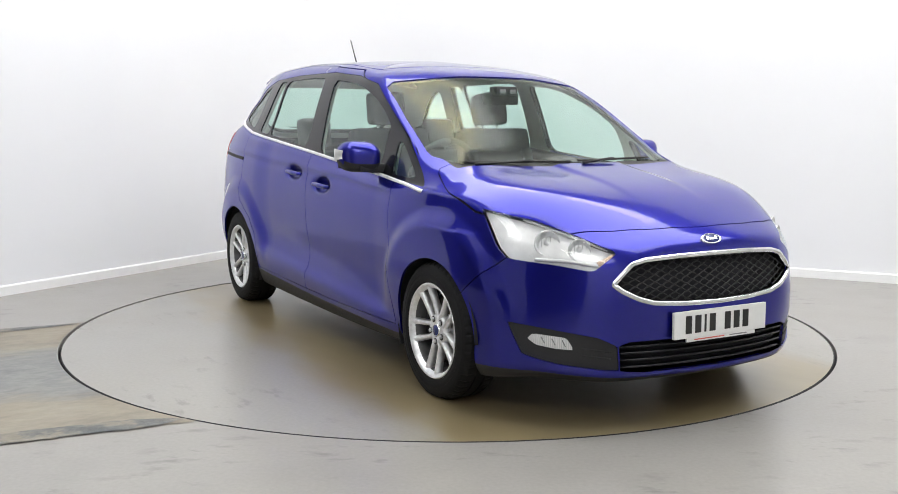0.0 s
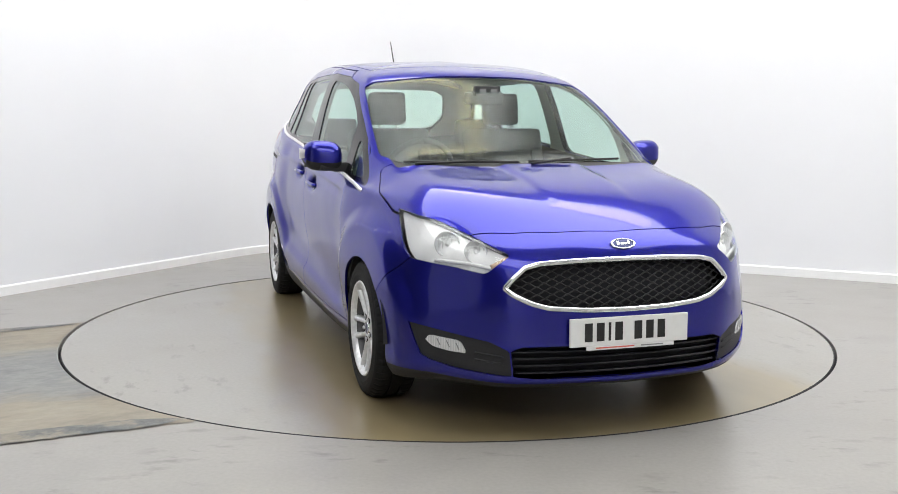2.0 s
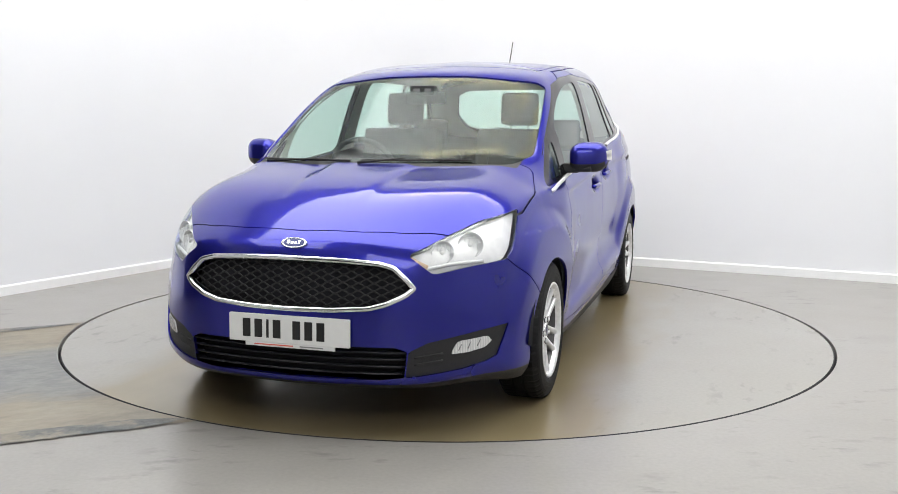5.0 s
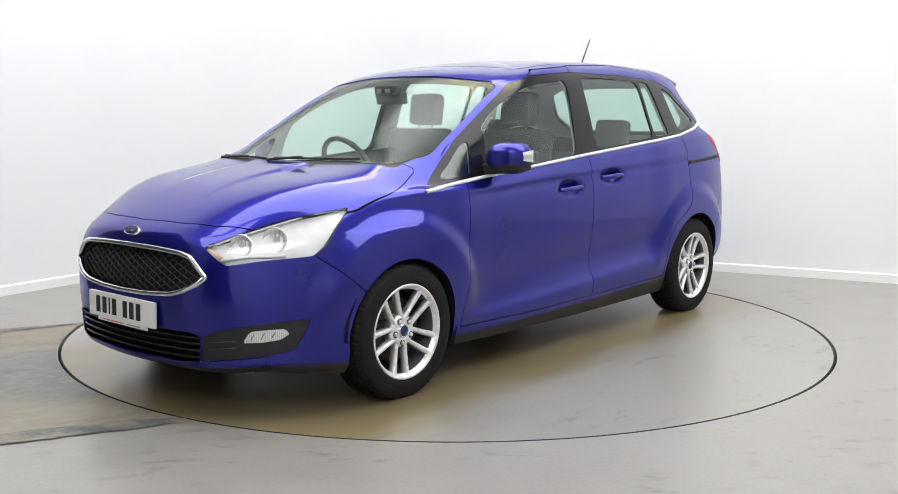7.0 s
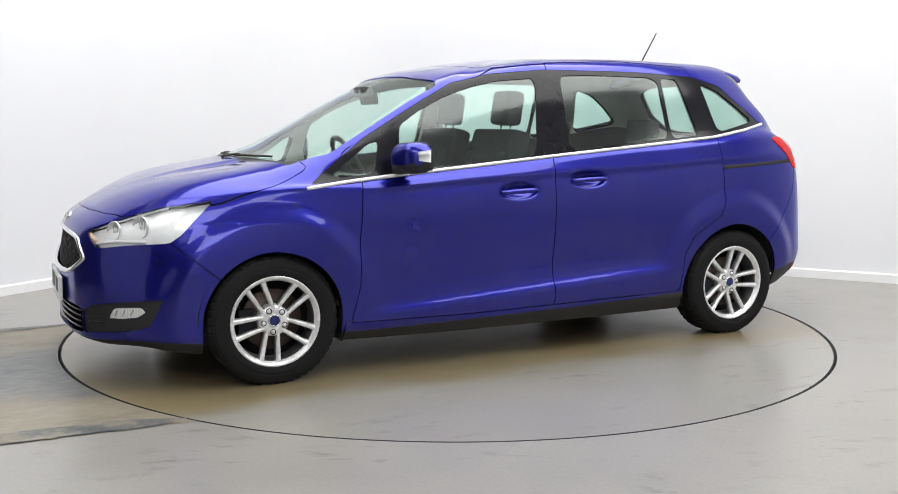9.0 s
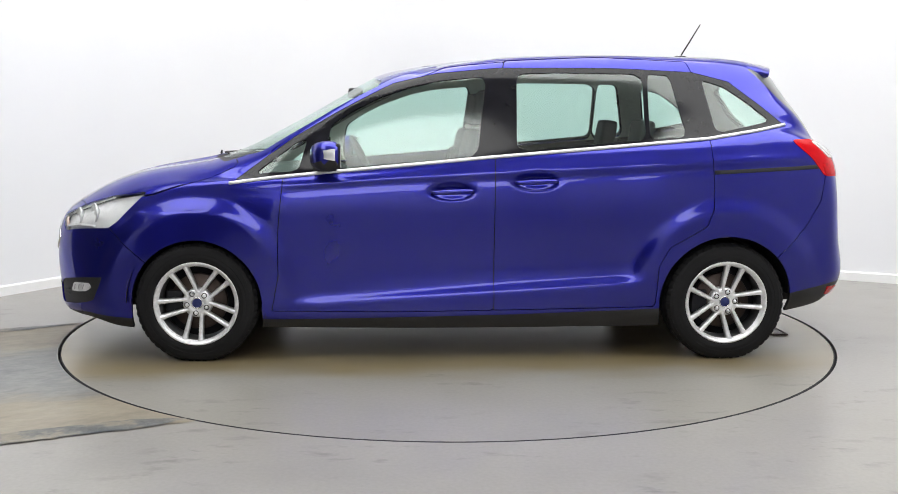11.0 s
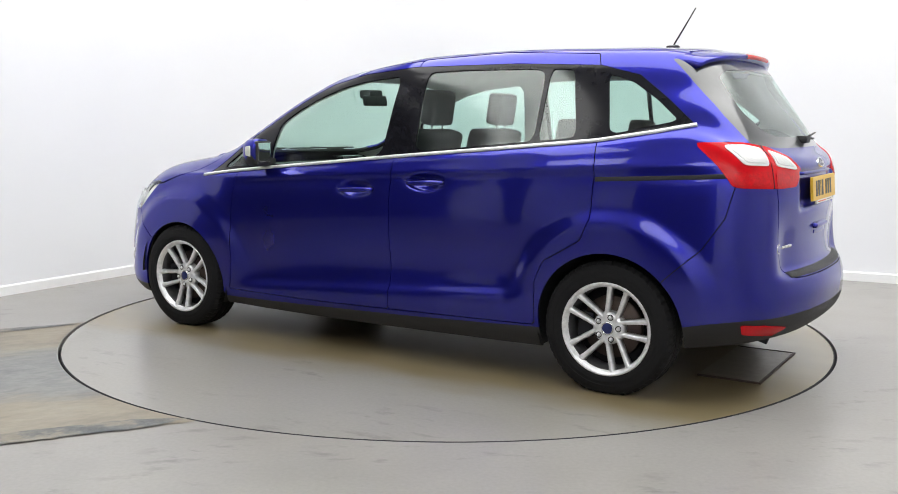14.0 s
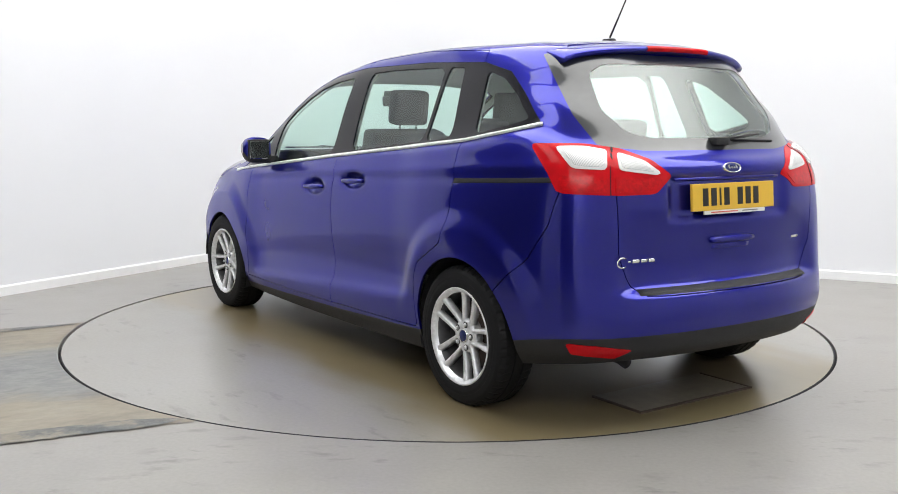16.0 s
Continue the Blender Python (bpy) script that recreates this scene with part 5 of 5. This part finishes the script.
def build_wheel(turn):
    """A wheel about its own centre, outer face towards +y, its spokes turned by so many degrees."""
    w = new("wheel")
    w.parent = car
    bm = bmesh.new()
    R = TYRE_R
    prof = [(0.207, -0.085), (0.215, -0.098), (0.245, -0.104), (0.285, -0.100), (0.306, -0.088), (R, -0.072), (R, -0.03)]
    prof += [(R - 0.006, -0.028), (R - 0.006, -0.022), (R, -0.02), (R, 0.02), (R - 0.006, 0.022), (R - 0.006, 0.028), (R, 0.03), (R, 0.072), (0.306, 0.088), (0.299, 0.0945), (0.2985, 0.0935), (0.285, 0.100), (0.262, 0.1035), (0.2605, 0.1025), (0.245, 0.104), (0.228, 0.101), (0.215, 0.094), (0.207, 0.085)]
    lathe(bm, prof, 200)
    for v in bm.verts:                                  # grooves across the shoulders
        rad = math.hypot(v.co.x, v.co.z)
        k = round(math.atan2(v.co.z, v.co.x) / (2 * math.pi) * 200)
        if k % 4 == 0 and abs(v.co.y) > 0.05 and rad > 0.303:
            v.co.x *= 1 - 0.004 / rad
            v.co.z *= 1 - 0.004 / rad
    for v in bm.verts:                                  # flattened where it stands
        v.co.z = max(v.co.z, -AXLE)
    bmesh.ops.recalc_face_normals(bm, faces=bm.faces)
    part("tyre", bm, RUBBER, w, "black rubber tyre", False)
    bm = bmesh.new()
    lathe(bm, [(0.212, -0.085), (0.205, -0.07), (0.196, -0.05), (0.190, 0.02), (0.194, 0.060), (0.200, 0.078), (0.208, 0.086), (0.217, 0.090)], 72)
    bmesh.ops.recalc_face_normals(bm, faces=bm.faces)
    part("barrel", bm, BARREL, w, "inner rim in grey darkened for the shade behind the spokes", True)
    bm = bmesh.new()
    lathe(bm, [(0.217, 0.090), (0.2205, 0.096), (0.217, 0.101), (0.210, 0.098), (0.203, 0.090), (0.195, 0.076)], 72)
    bmesh.ops.recalc_face_normals(bm, faces=bm.faces)
    rim = part("rim", bm, ALLOY, w, "silver alloy rim with five twin spokes", True)
    # twin spokes
    for k in range(5):
        base = 2 * math.pi * k / 5 - math.pi / 2 - math.radians(turn)
        for side in (-1, 1):
            bm = bmesh.new()
            rows = []
            for i in range(9):
                s = i / 8
                r = 0.050 + (0.204 - 0.050) * s
                ang = base + side * math.asin((0.0255 + 0.0170 * s) / r)
                wd = 0.0092 + 0.0030 * s + (0.004 if i == 8 else 0)
                dep = 0.066 + 0.020 * s ** 1.5
                c = Vector((r * math.cos(ang), 0, r * math.sin(ang)))
                t = Vector((-math.sin(ang), 0, math.cos(ang)))
                rows.append([bm.verts.new(c + t * (u * wd) + Vector((0, dep + h, 0))) for u, h in ((-1.25, -0.030), (-1.0, -0.005), (-0.55, 0.0015), (0.55, 0.0015), (1.0, -0.005), (1.25, -0.030))])
            for a, b in zip(rows, rows[1:]):
                for j in range(5):
                    bm.faces.new((a[j], a[j + 1], b[j + 1], b[j]))
                bm.faces.new((a[5], a[0], b[0], b[5]))
            bmesh.ops.recalc_face_normals(bm, faces=bm.faces)
            part("spoke", bm, ALLOY, w, "", True)
    bm = bmesh.new()
    lathe(bm, [(0.078, 0.020), (0.078, 0.052), (0.070, 0.066), (0.040, 0.071), (0.034, 0.066), (0.030, 0.066)], 40)
    bmesh.ops.recalc_face_normals(bm, faces=bm.faces)
    part("hub", bm, ALLOY, w, "", True)
    bm = bmesh.new()
    lathe(bm, [(0.031, 0.062), (0.031, 0.073), (0.027, 0.0755), (0.025, 0.074)], 32)
    part("cap_ring", bm, CHROME, w, "", True)
    bm = bmesh.new()
    lathe(bm, [(0.026, 0.0735), (0.012, 0.0765), (0.0, 0.077)], 32)
    part("centre_cap", bm, BADGEBLUE, w, "dark blue centre cap", True)
    for k in range(5):
        a = 2 * math.pi * k / 5 - math.pi / 2 - math.radians(turn)
        m = Matrix.Translation((0.054 * math.cos(a), 0, 0.054 * math.sin(a)))
        bm = bmesh.new()
        lathe(bm, [(0.0145, 0.0705), (0.0145, 0.0722), (0.0115, 0.0722), (0.0105, 0.068)], 16)
        part("bolt_seat", bm, LINER, w, "", True, m)
        bm = bmesh.new()
        lathe(bm, [(0.0095, 0.060), (0.0095, 0.076), (0.006, 0.079), (0.0, 0.079)], 6)
        part("wheel_nut", bm, ALLOY, w, "", False, m)
    bm = bmesh.new()
    lathe(bm, [(0.02, 0.018), (0.145, 0.018), (0.148, 0.012), (0.148, -0.01), (0.02, -0.012)], 48)
    bmesh.ops.recalc_face_normals(bm, faces=bm.faces)
    part("brake_disc", bm, STEEL, w, "rust-tinted brake disc", True)
    bm = bmesh.new()
    box(bm, (0.085, -0.03, -0.06), (0.165, 0.035, 0.06), 0.014)
    part("brake_caliper", bm, LINER, w)
    bm = bmesh.new()
    lathe(bm, [(0.0, -0.02), (0.19, -0.02), (0.19, -0.03), (0.0, -0.03)], 40)
    part("backing_plate", bm, LINER, w, "", True)
    return w


front_wheel = build_wheel(-8)
front_wheel.matrix_basis = pose(HUB_F, WHEEL_Y, AXLE)
rear_wheel = build_wheel(21)
rear_wheel.matrix_basis = pose(HUB_R, WHEEL_Y + 0.018, AXLE)
copy_thing(front_wheel, pose(HUB_F, -WHEEL_Y, AXLE, 0, 0, 180))
copy_thing(rear_wheel, pose(HUB_R, -WHEEL_Y - 0.012, AXLE, 0, 0, 180))

# wheel wells, underside and tailpipe
for hub, r, a0, a1 in ((HUB_F, 0.362, 0, 202), (HUB_R, 0.366, -20, 176)):
    bm = bmesh.new()
    rows = []
    for i in range(25):
        a = math.radians(a0 + (a1 - a0) * i / 24)
        rows.append([bm.verts.new((hub + r * math.cos(a), y, HUB_Z + r * math.sin(a))) for y in (0.50, 0.875)])
    for a, b in zip(rows, rows[1:]):
        bm.faces.new((a[0], a[1], b[1], b[0]))
    bm.faces.new([q[0] for q in rows])
    both_sides("wheel_well", bm, BLACK, label="black plastic wheel arch liner", smooth=False)
bm = bmesh.new()
box(bm, (-1.05, -0.80, 0.19), (0.97, 0.80, 0.30), 0.03)
box(bm, (0.9, -0.49, 0.22), (2.05, 0.49, 0.34), 0.04)
box(bm, (-2.05, -0.49, 0.30), (-1.0, 0.49, 0.38), 0.03)
part("underside", bm, LINER, car)
bm = bmesh.new()
box(bm, (-2.02, 0.10, 0.25), (-1.72, 0.55, 0.34), 0.04, None, 3)
part("silencer", bm, LINER, car, "dark silencer under the tail")
bm = bmesh.new()
tube(bm, [(-1.90, 0.50, 0.28), (-2.03, 0.50, 0.272), (-2.075, 0.50, 0.258)], 0.024, 16)
part("tailpipe", bm, LINER, car, "", True)

# ---------------------------------------------------------------- cabin
bm = bmesh.new()
box(bm, (-2.02, -0.76, 0.33), (1.05, 0.76, 0.36), 0.01)
part("cabin_floor", bm, SOFT, car)
# dashboard with hood over the dials
bm = bmesh.new()
rows = []
for i in range(21):
    s = -1 + 2 * i / 20
    y = 0.74 * s
    b = 1 - abs(s) ** 3
    rows.append([bm.verts.new(q) for q in ((1.02 + 0.22 * b, y, 0.96), (0.98 + 0.14 * b, y, 0.985), (0.80, y, 0.975 + 0.035 * math.exp(-((y + 0.37) / 0.17) ** 2)), (0.66, y, 0.955 + 0.03 * math.exp(-((y + 0.37) / 0.17) ** 2)), (0.62, y, 0.90), (0.70, y, 0.70), (0.80, y, 0.50))])
for a, b in zip(rows, rows[1:]):
    for j in range(6):
        bm.faces.new((a[j], a[j + 1], b[j + 1], b[j]))
bmesh.ops.recalc_face_normals(bm, faces=bm.faces)
part("dashboard", bm, SOFT, car, "dark grey moulded dashboard", True)
bm = bmesh.new()
box(bm, (0.62, -0.14, 0.45), (0.30, 0.14, 0.70), 0.05)
part("centre_console", bm, SOFT, car)
bm = bmesh.new()
box(bm, (0.70, -0.11, 0.93), (0.78, 0.11, 1.03), 0.015)
part("display_screen", bm, GLOSSBLACK, car)
# steering wheel (right-hand drive)
turn = Matrix.Translation((0.52, -0.37, 0.985)) @ Matrix.Rotation(math.radians(-62), 4, "Y")
bm = bmesh.new()
seg = []
for i in range(33):
    a = 2 * math.pi * i / 32
    seg.append((0.185 * math.cos(a), 0.185 * math.sin(a), 0))
tube(bm, seg, 0.016, 8)
bmesh.ops.transform(bm, matrix=turn, verts=bm.verts)
sw = part("steering_wheel", bm, SOFT, car, "black steering wheel", True)
bm = bmesh.new()
box(bm, (-0.07, -0.07, -0.03), (0.06, 0.07, 0.02), 0.025)
box(bm, (-0.02, -0.18, -0.01), (0.02, 0.18, 0.006), 0.006)
box(bm, (-0.18, -0.02, -0.01), (0.0, 0.02, 0.006), 0.006)
bmesh.ops.transform(bm, matrix=turn, verts=bm.verts)
part("wheel_boss", bm, SOFT, sw)


def cushion(bm, lo, hi, turn=None, bevel=0.05):
    box(bm, lo, hi, bevel, turn, 4)


def seat(x, y, w, base_z, back_h, head=True, lean=-14):
    """A seat: cushion, leaning back, headrest on two posts."""
    st = new("seat")
    st.parent = car
    bm = bmesh.new()
    cushion(bm, (x - 0.05, y - w / 2, base_z - 0.16), (x + 0.46, y + w / 2, base_z))
    part("seat_cushion", bm, FABRIC, st, "", True)
    t = Matrix.Rotation(math.radians(lean), 4, "Y")
    bm = bmesh.new()
    c = Vector((x - 0.10, y, base_z + back_h / 2 - 0.03))
    cushion(bm, c - Vector((0.065, w / 2, back_h / 2)), c + Vector((0.065, w / 2, back_h / 2)), t, 0.055)
    for s in (-1, 1):
        cushion(bm, c + Vector((-0.02, s * w * 0.40 - 0.04, -back_h * 0.42)), c + Vector((0.10, s * w * 0.40 + 0.04, back_h * 0.28)), t, 0.035)
    part("seat_back", bm, FABRIC, st, "", True)
    if head:
        hx = c.x + math.sin(math.radians(lean)) * (back_h / 2 + 0.12)
        hz = c.z + back_h / 2 + 0.115
        bm = bmesh.new()
        cushion(bm, (hx - 0.05, y - 0.112, hz - 0.095), (hx + 0.05, y + 0.112, hz + 0.100), Matrix.Rotation(math.radians(lean + 6), 4, "Y"), 0.045)
        part("headrest", bm, FABRIC, st, "", True)
        for s in (-1, 1):
            bm = bmesh.new()
            tube(bm, [(hx + 0.02, y + s * 0.055, hz - 0.18), (hx, y + s * 0.055, hz - 0.06)], 0.006, 8)
            part("headrest_post", bm, CHROME, st, "", True)


for y in (-0.37, 0.37):
    seat(0.02, y, 0.50, 0.66, 0.58)
for y in (-0.48, 0.0, 0.48):
    seat(-0.86, y, 0.44, 0.64, 0.44, y != 0.0, -16)
for y in (-0.36, 0.36):
    seat(-1.58, y, 0.46, 0.60, 0.46, False, -12)

# pale headliner and inner pillars behind the glass surround
up, _ = cut(liner, (8.05 - liner[0][:, 7]) * 0.1)
for field in (front_field(rounded(SCREENLINE, 2)), rear_field(rounded(REARCLEAR, 2)), *(side_field(rounded(q, 2)) for q in (QUARTER, FRONTWIN, REARWIN, SLIDEWIN, BACKWIN))):
    _, up = cut(up, field(up[0]) - 0.012)
skin("headliner", up, HEADLINER, car, rim=0, offset=-0.034, label="pale grey roof lining")
# interior mirror and sensor pod
bm = bmesh.new()
box(bm, (0.515, -0.115, 1.345), (0.545, 0.115, 1.412), 0.018, Matrix.Rotation(math.radians(10), 4, "Y"), 3)
im = part("interior_mirror", bm, SOFT, car, "black interior mirror", True)
bm = bmesh.new()
box(bm, (0.52, -0.07, 1.39), (0.60, 0.07, 1.445), 0.015)
part("sensor_pod", bm, SOFT, im)
for y in (-0.03, 0.035):
    bm = bmesh.new()
    box(bm, (0.600, y - 0.018, 1.405), (0.604, y + 0.018, 1.428), 0.001)
    part("sensor_window", bm, GREYINK, im)

# ---------------------------------------------------------------- hatch in the turntable
bm = bmesh.new()
box(bm, (-2.0, -0.36, -0.004), (-1.70, 0.36, 0.004), 0.001)
part("hatch_plate", bm, plain("hatch_steel", (0.22, 0.195, 0.15), 0.34, 0.0, 0.1, 20), turntable, "painted steel hatch plate set in the turntable")
for a, b in (((-2.012, -0.372), (-2.0, 0.372)), ((-2.0, 0.36), (-1.70, 0.372)), ((-2.0, -0.372), (-1.70, -0.36))):
    bm = bmesh.new()
    box(bm, (*a, -0.004), (*b, 0.007), 0.001)
    part("hatch_edge", bm, STEEL, turntable)


# ---------------------------------------------------------------- motion
def motions():
    rows = [(0.0, -60.34), (0.5, -60.95), (1.0, -63.02), (1.5, -66.60), (2.0, -72.03), (2.5, -77.80), (3.0, -83.66), (3.5, -89.52), (4.0, -95.40),
            (4.5, -101.24), (5.0, -107.15), (6.0, -118.83), (7.0, -130.52), (8.0, -142.30), (9.0, -154.10), (10.0, -165.75), (11.0, -177.35),
            (12.0, -188.98), (13.0, -200.38), (14.0, -211.90), (15.0, -223.55), (16.0, -235.30)]
    walk(car, [(t, pose(0, 0, 0, 0, 0, a) @ pose(0, 0.0306, 0)) for t, a in rows])
    walk(turntable, [(t, pose(0, 0, 0, 0, 0, a)) for t, a in rows])


motions()
